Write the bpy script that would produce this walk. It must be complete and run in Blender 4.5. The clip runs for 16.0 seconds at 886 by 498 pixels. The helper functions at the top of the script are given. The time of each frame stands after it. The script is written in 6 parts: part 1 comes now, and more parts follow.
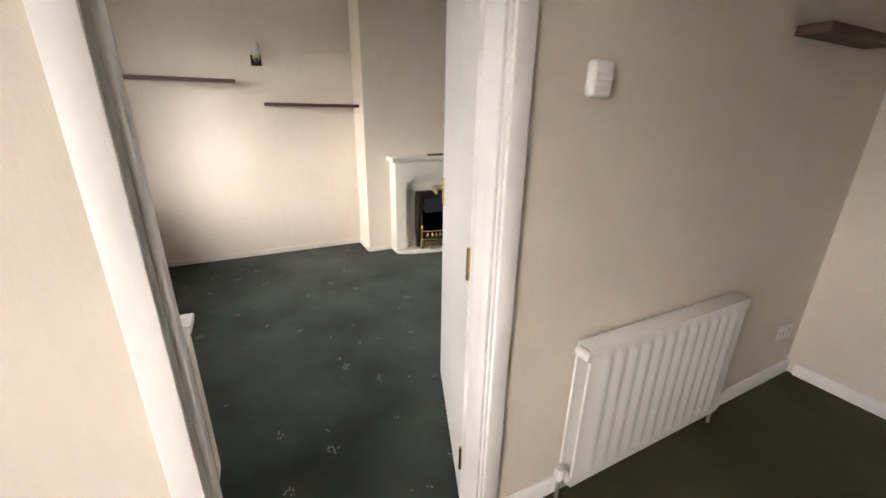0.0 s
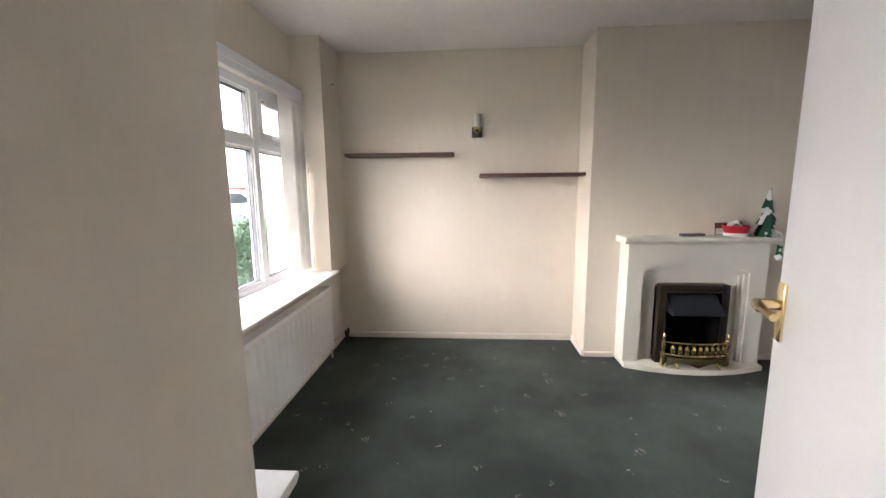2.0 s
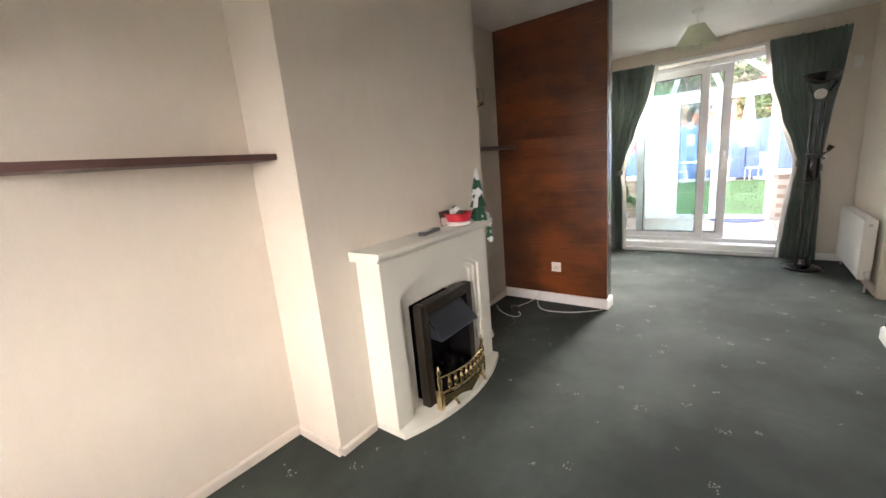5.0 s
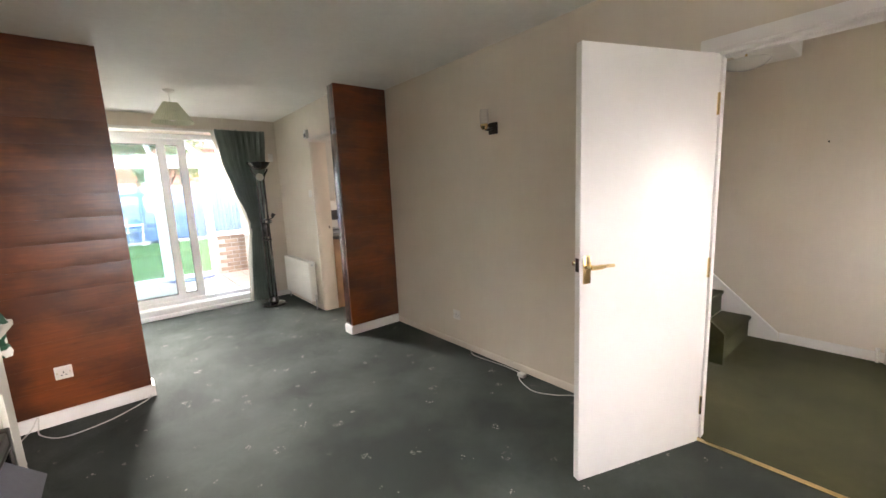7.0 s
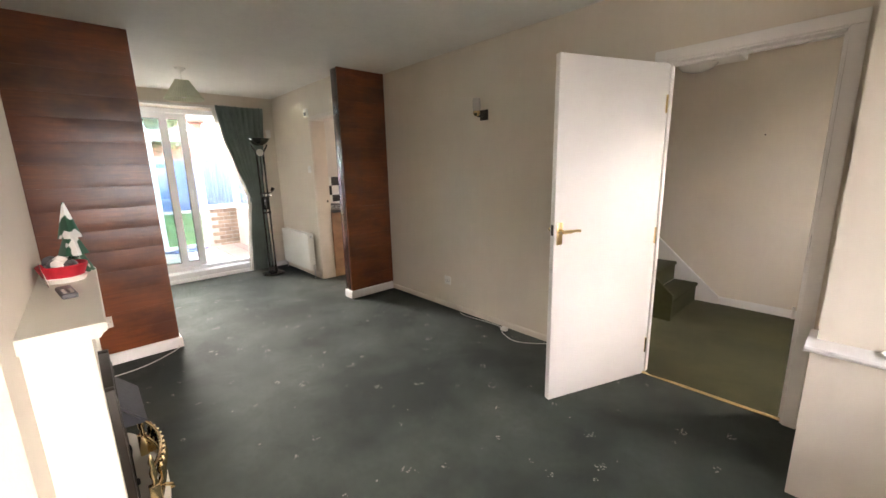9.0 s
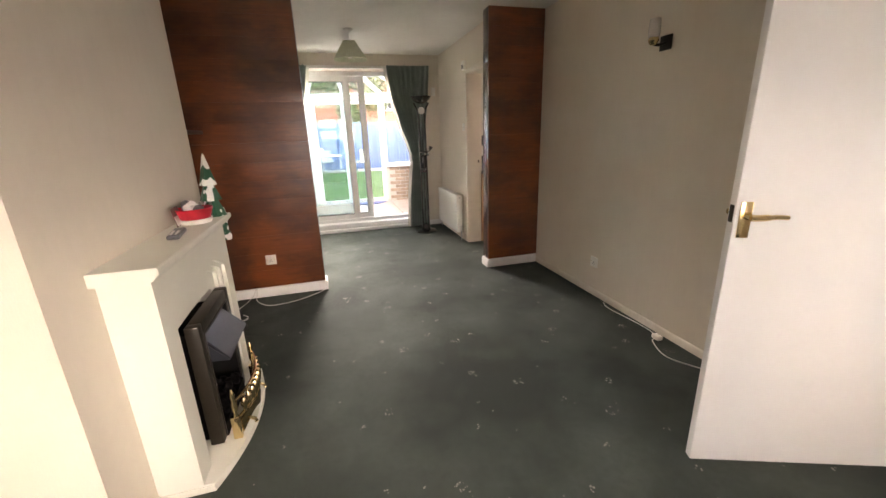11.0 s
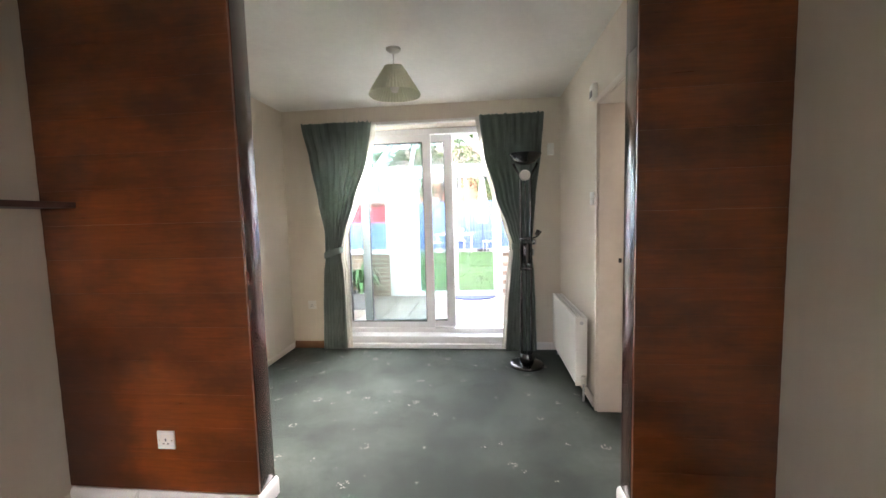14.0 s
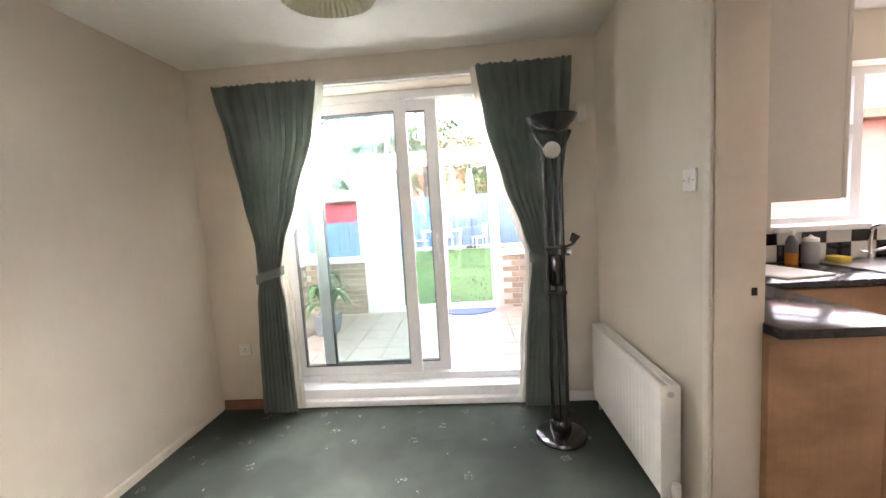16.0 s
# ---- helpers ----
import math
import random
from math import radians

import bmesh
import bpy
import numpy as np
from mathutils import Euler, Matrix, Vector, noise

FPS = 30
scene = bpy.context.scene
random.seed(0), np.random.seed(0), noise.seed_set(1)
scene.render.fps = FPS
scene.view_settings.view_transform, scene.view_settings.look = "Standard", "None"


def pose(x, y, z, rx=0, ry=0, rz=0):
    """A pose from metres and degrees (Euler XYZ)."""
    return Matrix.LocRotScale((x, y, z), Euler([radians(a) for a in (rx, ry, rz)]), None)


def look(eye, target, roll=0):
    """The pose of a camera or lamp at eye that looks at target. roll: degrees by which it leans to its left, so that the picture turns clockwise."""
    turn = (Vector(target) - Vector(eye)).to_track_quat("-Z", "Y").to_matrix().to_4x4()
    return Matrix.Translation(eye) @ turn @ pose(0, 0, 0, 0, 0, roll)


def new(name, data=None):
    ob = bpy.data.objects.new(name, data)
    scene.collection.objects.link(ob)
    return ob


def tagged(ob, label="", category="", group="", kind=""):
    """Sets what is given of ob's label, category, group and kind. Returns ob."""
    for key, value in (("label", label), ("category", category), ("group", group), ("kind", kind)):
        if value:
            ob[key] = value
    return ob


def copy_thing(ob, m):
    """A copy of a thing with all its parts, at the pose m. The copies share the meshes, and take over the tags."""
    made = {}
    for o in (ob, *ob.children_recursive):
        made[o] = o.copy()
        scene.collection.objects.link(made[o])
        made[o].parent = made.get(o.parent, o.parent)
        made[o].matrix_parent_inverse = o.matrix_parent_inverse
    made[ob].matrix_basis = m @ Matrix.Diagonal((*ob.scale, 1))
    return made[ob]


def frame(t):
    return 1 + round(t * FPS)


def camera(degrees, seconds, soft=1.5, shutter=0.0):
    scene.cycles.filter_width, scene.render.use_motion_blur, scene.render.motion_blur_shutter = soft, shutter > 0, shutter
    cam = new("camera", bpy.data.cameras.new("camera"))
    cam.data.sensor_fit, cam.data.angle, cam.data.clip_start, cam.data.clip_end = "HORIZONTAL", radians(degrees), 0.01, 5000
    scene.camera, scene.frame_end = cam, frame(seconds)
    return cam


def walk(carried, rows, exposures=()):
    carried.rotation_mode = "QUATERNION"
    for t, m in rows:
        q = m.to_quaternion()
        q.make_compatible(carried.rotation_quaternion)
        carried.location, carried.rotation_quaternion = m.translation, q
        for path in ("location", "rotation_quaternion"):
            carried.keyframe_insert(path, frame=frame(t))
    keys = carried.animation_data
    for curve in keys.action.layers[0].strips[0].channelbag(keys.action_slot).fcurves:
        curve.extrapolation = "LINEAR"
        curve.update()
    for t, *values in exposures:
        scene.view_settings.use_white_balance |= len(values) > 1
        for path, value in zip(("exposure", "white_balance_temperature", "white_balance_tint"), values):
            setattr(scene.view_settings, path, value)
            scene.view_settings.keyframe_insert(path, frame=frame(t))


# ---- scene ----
cam = camera(97.6, 16.0)
PATH = [
    (0, (0.067, 0.173, 1.378), (0.919, 1.854, 0.709), 1.0),
    (0.5, (0.124, 0.329, 1.358), (0.540, 2.200, 0.786), 0.2),
    (1, (0.208, 0.538, 1.302), (0.272, 2.482, 0.835), -0.1),
    (1.5, (0.229, 0.705, 1.291), (0.125, 2.655, 0.860), -0.5),
    (2, (0.207, 0.918, 1.293), (0.072, 2.891, 0.998), -0.6),
    (2.5, (0.194, 1.048, 1.389), (0.088, 3.026, 1.111), -0.7),
    (3, (0.187, 1.145, 1.351), (0.225, 3.102, 0.941), -1.1),
    (3.2, (0.181, 1.213, 1.318), (0.305, 3.159, 0.873), -1.2),
    (5.3, (0.158, 2.657, 1.318), (1.916, 3.509, 0.89), -5.6),
    (5.5, (0.193, 2.784, 1.353), (2.053, 3.373, 0.915), -5.7),
    (6, (0.236, 2.999, 1.352), (2.182, 2.849, 0.919), -5.7),
    (6.5, (0.154, 3.182, 1.366), (1.882, 2.273, 0.935), -5.3),
    (7, (-0.003, 3.291, 1.405), (1.519, 2.03, 1.099), -2.6),
    (7.5, (-0.12, 3.381, 1.495), (1.343, 2.025, 1.356), -1.3),
    (8, (-0.145, 3.518, 1.435), (1.264, 2.12, 1.183), -1.7),
    (8.5, (-0.256, 3.692, 1.419), (1.143, 2.302, 1.09), -1.8),
    (10.8, (-0.175, 3.202, 1.331), (1.593, 2.541, 0.671), -1.4),
    (11, (-0.099, 3.102, 1.344), (1.75, 2.592, 0.777), -1.9),
    (11.5, (0.035, 2.849, 1.331), (2.001, 2.676, 1.005), -1.2),
    (12, (0.246, 2.641, 1.359), (2.234, 2.614, 1.138), -1.0),
    (12.5, (0.634, 2.49, 1.363), (2.629, 2.499, 1.22), -0.7),
    (13, (1.02, 2.354, 1.333), (3.011, 2.446, 1.164), -0.8),
    (13.5, (1.43, 2.227, 1.342), (3.415, 2.378, 1.142), -1.2),
    (14, (1.876, 2.235, 1.321), (3.859, 2.438, 1.157), -1.5),
    (14.5, (2.251, 2.218, 1.313), (4.213, 2.542, 1.096), -1.8),
    (15, (2.594, 2.199, 1.334), (4.545, 2.586, 1.124), -2.0),
    (15.5, (2.879, 2.293, 1.34), (4.846, 2.61, 1.173), -2.4),
    (16, (3.049, 2.343, 1.361), (5.035, 2.48, 1.165), -3.5),
]
LIGHTNESS = [(0, 4.6, 6400, 17), (0.6, 4.4, 6300, 17), (1.5, 4.5, 6200, 17), (3.2, 4.6, 6050, 18), (5.5, 4.6, 6600, 19), (6.5, 5.0, 6300, 19), (7.3, 4.95, 6800, 19), (8.5, 4.9, 6800, 20),
             (11, 4.55, 7300, 22), (12.3, 4.45, 7000, 22), (13.7, 4.75, 6400, 20), (14.5, 4.8, 6400, 19), (15.4, 5.0, 6500, 20), (16, 4.75, 6700, 21)]
walk(cam, [(t, look(eye, target, roll)) for t, eye, target, roll in PATH], LIGHTNESS)

# ---- light ----
world = bpy.data.worlds.new("sky")
world.use_nodes = True
scene.world = world
wn = world.node_tree
sky = wn.nodes.new("ShaderNodeTexSky")
sky.sky_type = "NISHITA"
sky.sun_disc = False
sky.sun_elevation, sky.sun_rotation = radians(21), radians(234)
sky.air_density, sky.dust_density, sky.ozone_density = 1.0, 7.0, 1.0
haze = wn.nodes.new("ShaderNodeMix")
haze.data_type = "RGBA"
haze.inputs[0].default_value = 0.75
wn.links.new(sky.outputs[0], haze.inputs[6])
haze.inputs[7].default_value = (11.6, 11.6, 11.8, 1)
wn.links.new(haze.outputs[2], wn.nodes["Background"].inputs[0])
wn.nodes["Background"].inputs[1].default_value = 0.105
sun = new("sun", bpy.data.lights.new("sun", "SUN"))
sun.data.energy, sun.data.angle, sun.data.color = 0.75, radians(62), (1.0, 0.94, 0.88)
sun.matrix_world = look((-30, -22, 16), (0, 0, 2))

# added lamp under the glazed conservatory roof, unseen: extra daylight for the dining end
dining_fill = new("dining_fill_lamp", bpy.data.lights.new("dining_fill_lamp", "AREA"))
dining_fill.data.shape, dining_fill.data.size, dining_fill.data.size_y = "RECTANGLE", 1.0, 0.45
dining_fill.data.energy, dining_fill.data.color, dining_fill.data.spread = 7.5, (1.0, 0.97, 0.92), radians(75)
dining_fill.matrix_world = look((7.15, 3.05, 2.68), (4.3, 3.35, 1.5))
# added area lamp in the kitchen window opening, standing in for daylight
kitchen_fill = new("kitchen_fill_lamp", bpy.data.lights.new("kitchen_fill_lamp", "AREA"))
kitchen_fill.data.shape, kitchen_fill.data.size, kitchen_fill.data.size_y = "RECTANGLE", 1.0, 0.85
kitchen_fill.data.energy, kitchen_fill.data.color = 1.6, (1.0, 0.97, 0.94)
kitchen_fill.matrix_world = look((5.80, -1.12, 1.62), (3.9, 0.2, 1.3))


# ---- materials ----
def nodes(name):
    m = bpy.data.materials.new(name)
    m.use_nodes = True
    t = m.node_tree
    return m, t, t.nodes["Principled BSDF"]


def add(t, kind, **values):
    n = t.nodes.new(kind)
    for k, v in values.items():
        n.inputs[k].default_value = v
    return n


def mapped(t, scale, kind="Object"):
    c = t.nodes.new("ShaderNodeNewGeometry" if kind == "World" else "ShaderNodeTexCoord")
    m = add(t, "ShaderNodeMapping", Scale=scale)
    t.links.new(c.outputs["Position" if kind == "World" else kind], m.inputs[0])
    return m.outputs[0]


def mixer(t, fac, a, b, mode="MIX"):
    n = t.nodes.new("ShaderNodeMix")
    n.data_type, n.blend_type = "RGBA", mode
    for sock, v in ((0, fac), (6, a), (7, b)):
        if hasattr(v, "is_linked"):
            t.links.new(v, n.inputs[sock])
        else:
            n.inputs[sock].default_value = (*v, 1) if isinstance(v, tuple) else v
    return n.outputs[2]


def ramp(t, value, lo, hi):
    n = t.nodes.new("ShaderNodeMapRange")
    n.inputs[1].default_value, n.inputs[2].default_value = lo, hi
    t.links.new(value, n.inputs[0])
    return n.outputs[0]


def math_node(t, op, a, b=None, c=None):
    n = t.nodes.new("ShaderNodeMath")
    n.operation = op
    for i, v in enumerate((a, b, c)):
        if v is None:
            continue
        if hasattr(v, "is_linked"):
            t.links.new(v, n.inputs[i])
        else:
            n.inputs[i].default_value = v
    return n.outputs[0]


def surface(name, base, rough=0.6, metal=0.0, var=0.12, large=1.5, fine=60.0, bump=0.15, depth=0.002,
            stretch=(1, 1, 1), stain=None, coat=0.0, per_piece=0.0, fine_var=0.08):
    """A painted, fired or cast surface: colour varied at a large and a fine scale, with relief."""
    m, t, p = nodes(name)
    co = mapped(t, stretch)
    big = add(t, "ShaderNodeTexNoise", Scale=large, Detail=5.0, Roughness=0.6)
    small = add(t, "ShaderNodeTexNoise", Scale=fine, Detail=4.0, Roughness=0.7)
    t.links.new(co, big.inputs[0]), t.links.new(co, small.inputs[0])
    dark = stain or tuple(c * (1 - var * 1.6) for c in base)
    light = tuple(min(1, c * (1 + var * 0.5)) for c in base)
    col = mixer(t, ramp(t, big.outputs[0], 0.3, 0.7), dark, light)
    col = mixer(t, fine_var, col, mixer(t, ramp(t, small.outputs[0], 0.35, 0.65), tuple(c * 0.5 for c in base), light))
    if per_piece:
        info = t.nodes.new("ShaderNodeObjectInfo")
        hsv = t.nodes.new("ShaderNodeHueSaturation")
        t.links.new(col, hsv.inputs["Color"])
        t.links.new(math_node(t, "MULTIPLY_ADD", info.outputs["Random"], per_piece, 1 - per_piece / 2), hsv.inputs["Value"])
        col = hsv.outputs[0]
    t.links.new(col, p.inputs["Base Color"])
    t.links.new(math_node(t, "MULTIPLY_ADD", small.outputs[0], 0.2, rough - 0.1), p.inputs["Roughness"])
    p.inputs["Metallic"].default_value = metal
    p.inputs["Coat Weight"].default_value = coat
    p.inputs["Coat Roughness"].default_value = 0.12
    if bump:
        b = add(t, "ShaderNodeBump", Strength=bump, Distance=depth)
        t.links.new(small.outputs[0], b.inputs["Height"])
        t.links.new(b.outputs[0], p.inputs["Normal"])
    return m


def wallpaper():
    """Cream-painted wallpaper with a fine embossed weave and soft scuffs."""
    m, t, p = nodes("wallpaper")
    co = mapped(t, (1, 1, 1))
    weave = add(t, "ShaderNodeTexNoise", Scale=150.0, Detail=3.0)
    streak = add(t, "ShaderNodeTexNoise", Scale=30.0, Detail=3.0)
    big = add(t, "ShaderNodeTexNoise", Scale=0.9, Detail=6.0, Roughness=0.65)
    t.links.new(mapped(t, (1, 1, 0.35)), weave.inputs[0])
    t.links.new(mapped(t, (1, 1, 0.12)), streak.inputs[0])
    t.links.new(co, big.inputs[0])
    col = mixer(t, ramp(t, big.outputs[0], 0.3, 0.72), (0.63, 0.56, 0.462), (0.71, 0.64, 0.54))
    col = mixer(t, math_node(t, "MULTIPLY", ramp(t, streak.outputs[0], 0.45, 0.7), 0.09), col, (0.56, 0.50, 0.42))
    t.links.new(col, p.inputs["Base Color"])
    p.inputs["Roughness"].default_value = 0.62
    b = add(t, "ShaderNodeBump", Strength=0.24, Distance=0.002)
    t.links.new(math_node(t, "MULTIPLY_ADD", streak.outputs[0], 0.25, weave.outputs[0]), b.inputs["Height"])
    t.links.new(b.outputs[0], p.inputs["Normal"])
    return m


def carpet(name, base, worn, motif):
    """Cut-pile carpet: worn blotches, pile, and a sprinkling of small printed sprigs."""
    m, t, p = nodes(name)
    co = mapped(t, (1, 1, 1))
    big = add(t, "ShaderNodeTexNoise", Scale=1.5, Detail=3.0, Roughness=0.55, Distortion=0.1)
    pile = add(t, "ShaderNodeTexNoise", Scale=420.0, Detail=2.0)
    mid = add(t, "ShaderNodeTexNoise", Scale=28.0, Detail=4.0)
    for n in (big, pile, mid):
        t.links.new(co, n.inputs[0])
    col = mixer(t, ramp(t, big.outputs[0], 0.38, 0.72), base, worn)
    col = mixer(t, math_node(t, "MULTIPLY", ramp(t, mid.outputs[0], 0.3, 0.8), 0.35), col, tuple(c * 0.65 for c in base))
    col = mixer(t, math_node(t, "MULTIPLY", ramp(t, pile.outputs[0], 0.35, 0.75), 0.4), col, tuple(c * 1.7 for c in worn))
    if motif:
        flat = t.nodes.new("ShaderNodeVectorMath")
        flat.operation = "MULTIPLY"
        flat.inputs[1].default_value = (1, 1, 0)
        t.links.new(co, flat.inputs[0])
        total = None
        for size, reach, turn in ((4.1, 0.029, 45), (5.6, 0.015, 20)):
            spin = add(t, "ShaderNodeMapping", Rotation=(0, 0, radians(turn)))
            t.links.new(flat.outputs[0], spin.inputs[0])
            cell = add(t, "ShaderNodeTexVoronoi", Scale=size, Randomness=0.28)
            t.links.new(spin.outputs[0], cell.inputs["Vector"])
            near = math_node(t, "LESS_THAN", cell.outputs["Distance"], reach * size * 1.1)
            petal = add(t, "ShaderNodeTexVoronoi", Scale=72.0, Randomness=0.9)
            t.links.new(flat.outputs[0], petal.inputs["Vector"])
            dot = math_node(t, "LESS_THAN", petal.outputs["Distance"], 0.36)
            mark = math_node(t, "MULTIPLY", near, dot)
            total = mark if total is None else math_node(t, "MAXIMUM", total, mark)
        col = mixer(t, math_node(t, "MULTIPLY", total, 0.85), col, (0.27, 0.25, 0.22))
    t.links.new(col, p.inputs["Base Color"])
    p.inputs["Roughness"].default_value = 0.9
    p.inputs["Sheen Weight"].default_value = 0.03
    p.inputs["Specular IOR Level"].default_value = 0.2
    b = add(t, "ShaderNodeBump", Strength=0.5, Distance=0.004)
    t.links.new(math_node(t, "MULTIPLY_ADD", mid.outputs[0], 0.5, pile.outputs[0]), b.inputs["Height"])
    t.links.new(b.outputs[0], p.inputs["Normal"])
    return m


def varnished(name, light, dark, rough, along, patch=False, coat=0.5, coat_rough=0.22):
    """Varnished timber, its grain running along one axis; each board has its own tone."""
    m, t, p = nodes(name)
    st = {"x": (0.8, 14, 14), "y": (14, 0.8, 14), "z": (14, 14, 0.8)}[along]
    grain = add(t, "ShaderNodeTexNoise", Scale=5.0, Detail=7.0, Roughness=0.65, Distortion=0.8)
    t.links.new(mapped(t, st, "World"), grain.inputs[0])
    big = add(t, "ShaderNodeTexNoise", Scale=2.0, Detail=5.0, Roughness=0.6)
    t.links.new(mapped(t, (1, 1, 1.8), "World"), big.inputs[0])
    info = t.nodes.new("ShaderNodeObjectInfo")
    col = mixer(t, ramp(t, grain.outputs[0], 0.1, 0.92), dark, light)
    col = mixer(t, math_node(t, "MULTIPLY", ramp(t, big.outputs[0], 0.42, 0.62), 0.75), col, tuple(c * 0.55 for c in dark))
    hsv = t.nodes.new("ShaderNodeHueSaturation")
    t.links.new(math_node(t, "MULTIPLY_ADD", info.outputs["Random"], 0.22, 0.89), hsv.inputs["Value"])
    t.links.new(col, hsv.inputs["Color"])
    col = hsv.outputs[0]
    # darker, soft-edged patch low on the boards next to the north wall
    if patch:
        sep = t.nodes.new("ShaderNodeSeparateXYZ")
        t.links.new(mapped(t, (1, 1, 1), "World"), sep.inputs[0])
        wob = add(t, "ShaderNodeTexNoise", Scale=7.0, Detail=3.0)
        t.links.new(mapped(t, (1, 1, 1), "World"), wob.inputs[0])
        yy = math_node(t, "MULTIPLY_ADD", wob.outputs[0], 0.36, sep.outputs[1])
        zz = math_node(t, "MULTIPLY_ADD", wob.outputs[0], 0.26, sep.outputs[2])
        patch_mask = math_node(t, "MULTIPLY", ramp(t, yy, 3.96, 4.12), ramp(t, zz, 1.02, 0.86))
        col = mixer(t, math_node(t, "MULTIPLY", patch_mask, 0.62), col, (0.028, 0.008, 0.004))
    t.links.new(col, p.inputs["Base Color"])
    t.links.new(math_node(t, "MULTIPLY_ADD", grain.outputs[0], 0.16, rough - 0.08), p.inputs["Roughness"])
    p.inputs["Coat Weight"].default_value = coat
    p.inputs["Coat Roughness"].default_value = coat_rough
    b = add(t, "ShaderNodeBump", Strength=0.12, Distance=0.002)
    t.links.new(grain.outputs[0], b.inputs["Height"])
    t.links.new(b.outputs[0], p.inputs["Normal"])
    return m


def glazing(name, tint=(0.96, 0.985, 0.98)):
    m, t, p = nodes(name)
    p.inputs["Base Color"].default_value = (*tint, 1)
    p.inputs["Transmission Weight"].default_value = 1.0
    p.inputs["Roughness"].default_value = 0.0
    p.inputs["IOR"].default_value = 1.45
    return m


def cloth(name, base, checks=False):
    m, t, p = nodes(name)
    wv = add(t, "ShaderNodeTexNoise", Scale=300.0, Detail=2.0)
    t.links.new(mapped(t, (1, 1, 0.3)), wv.inputs[0])
    big = add(t, "ShaderNodeTexNoise", Scale=3.0, Detail=3.0)
    t.links.new(mapped(t, (1, 1, 1)), big.inputs[0])
    col = mixer(t, ramp(t, big.outputs[0], 0.3, 0.7), tuple(c * 0.82 for c in base), tuple(min(1, c * 1.12) for c in base))
    if checks:
        ck = add(t, "ShaderNodeTexNoise", Scale=15.0, Detail=1.0)
        t.links.new(mapped(t, (1, 1, 0.8)), ck.inputs[0])
        col = mixer(t, ramp(t, ck.outputs[0], 0.50, 0.52), (0.010, 0.075, 0.035), (0.72, 0.72, 0.68))
    t.links.new(col, p.inputs["Base Color"])
    p.inputs["Roughness"].default_value = 0.9
    p.inputs["Sheen Weight"].default_value = 0.2
    b = add(t, "ShaderNodeBump", Strength=0.3, Distance=0.001)
    t.links.new(wv.outputs[0], b.inputs["Height"])
    t.links.new(b.outputs[0], p.inputs["Normal"])
    return m


def leafy(name, a, b):
    m, t, p = nodes(name)
    isl = t.nodes.new("ShaderNodeNewGeometry")
    t.links.new(mixer(t, isl.outputs["Random Per Island"], a, b), p.inputs["Base Color"])
    p.inputs["Roughness"].default_value = 0.55
    p.inputs["Subsurface Weight"].default_value = 0.0
    return m


WALL = wallpaper()
CEIL = surface("ceiling_paint", (0.84, 0.82, 0.77), 0.8, var=0.06, large=1.1, fine=28.0, bump=0.4, depth=0.004)
CARPET = carpet("green_carpet", (0.013, 0.017, 0.014), (0.068, 0.081, 0.068), True)
HALL_CARPET = carpet("olive_carpet", (0.030, 0.031, 0.013), (0.068, 0.067, 0.029), False)
GLOSS = surface("white_gloss", (0.80, 0.78, 0.75), 0.42, var=0.03, large=2.0, fine=24.0, bump=0.03, depth=0.001, fine_var=0.015)
RAD_W = surface("radiator_enamel", (0.78, 0.76, 0.71), 0.36, var=0.05, fine=18.0, bump=0.03, fine_var=0.02)
UPVC = surface("upvc", (0.84, 0.85, 0.86), 0.3, var=0.02, fine=15.0, bump=0.02, fine_var=0.01)
GASKET = surface("gasket", (0.07, 0.07, 0.075), 0.6, var=0.05)
PLASTIC = surface("white_plastic", (0.76, 0.74, 0.69), 0.4, var=0.04, bump=0.02)
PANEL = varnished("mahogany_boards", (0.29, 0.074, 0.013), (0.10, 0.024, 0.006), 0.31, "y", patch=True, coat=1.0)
PANEL_END = varnished("mahogany_edge", (0.11, 0.024, 0.010), (0.05, 0.011, 0.006), 0.20, "z", coat=0.6, coat_rough=0.14)
SHELF = varnished("dark_shelf", (0.16, 0.075, 0.06), (0.085, 0.04, 0.032), 0.5, "x", coat=0.1)
OAK = varnished("light_oak", (0.46, 0.27, 0.14), (0.34, 0.19, 0.10), 0.45, "z", coat=0.1)
SKIRT_WOOD = varnished("brown_skirting", (0.30, 0.15, 0.07), (0.19, 0.09, 0.04), 0.45, "y", coat=0.2)
STONE = surface("cream_mantel", (0.68, 0.67, 0.585), 0.4, var=0.03, large=3.0, fine=40.0, bump=0.03, fine_var=0.02)
BRASS = surface("brass", (0.84, 0.66, 0.36), 0.18, 1.0, var=0.12, large=8.0, fine=60.0, bump=0.05)
BRONZE = surface("dark_bronze", (0.022, 0.017, 0.011), 0.42, 0.3, var=0.2, large=5.0, bump=0.05)
BLACK = surface("black_enamel", (0.012, 0.012, 0.014), 0.35, var=0.1, bump=0.05)
LAMP_BLACK = surface("black_gloss", (0.006, 0.006, 0.007), 0.16, var=0.1, bump=0.02, coat=0.5)
SOOT = surface("fire_back", (0.006, 0.0055, 0.0055), 0.85, var=0.3, large=9.0, bump=0.4)
SOOT.node_tree.nodes["Principled BSDF"].inputs["Specular IOR Level"].default_value = 0.08
HOOD = surface("hood_grey", (0.016, 0.018, 0.024), 0.36, 0.0, var=0.1, bump=0.05)
CHROME = surface("chrome", (0.72, 0.72, 0.74), 0.14, 1.0, var=0.05, bump=0.0)
STEEL = surface("steel", (0.55, 0.55, 0.56), 0.3, 1.0, var=0.08, fine=120.0, bump=0.05)
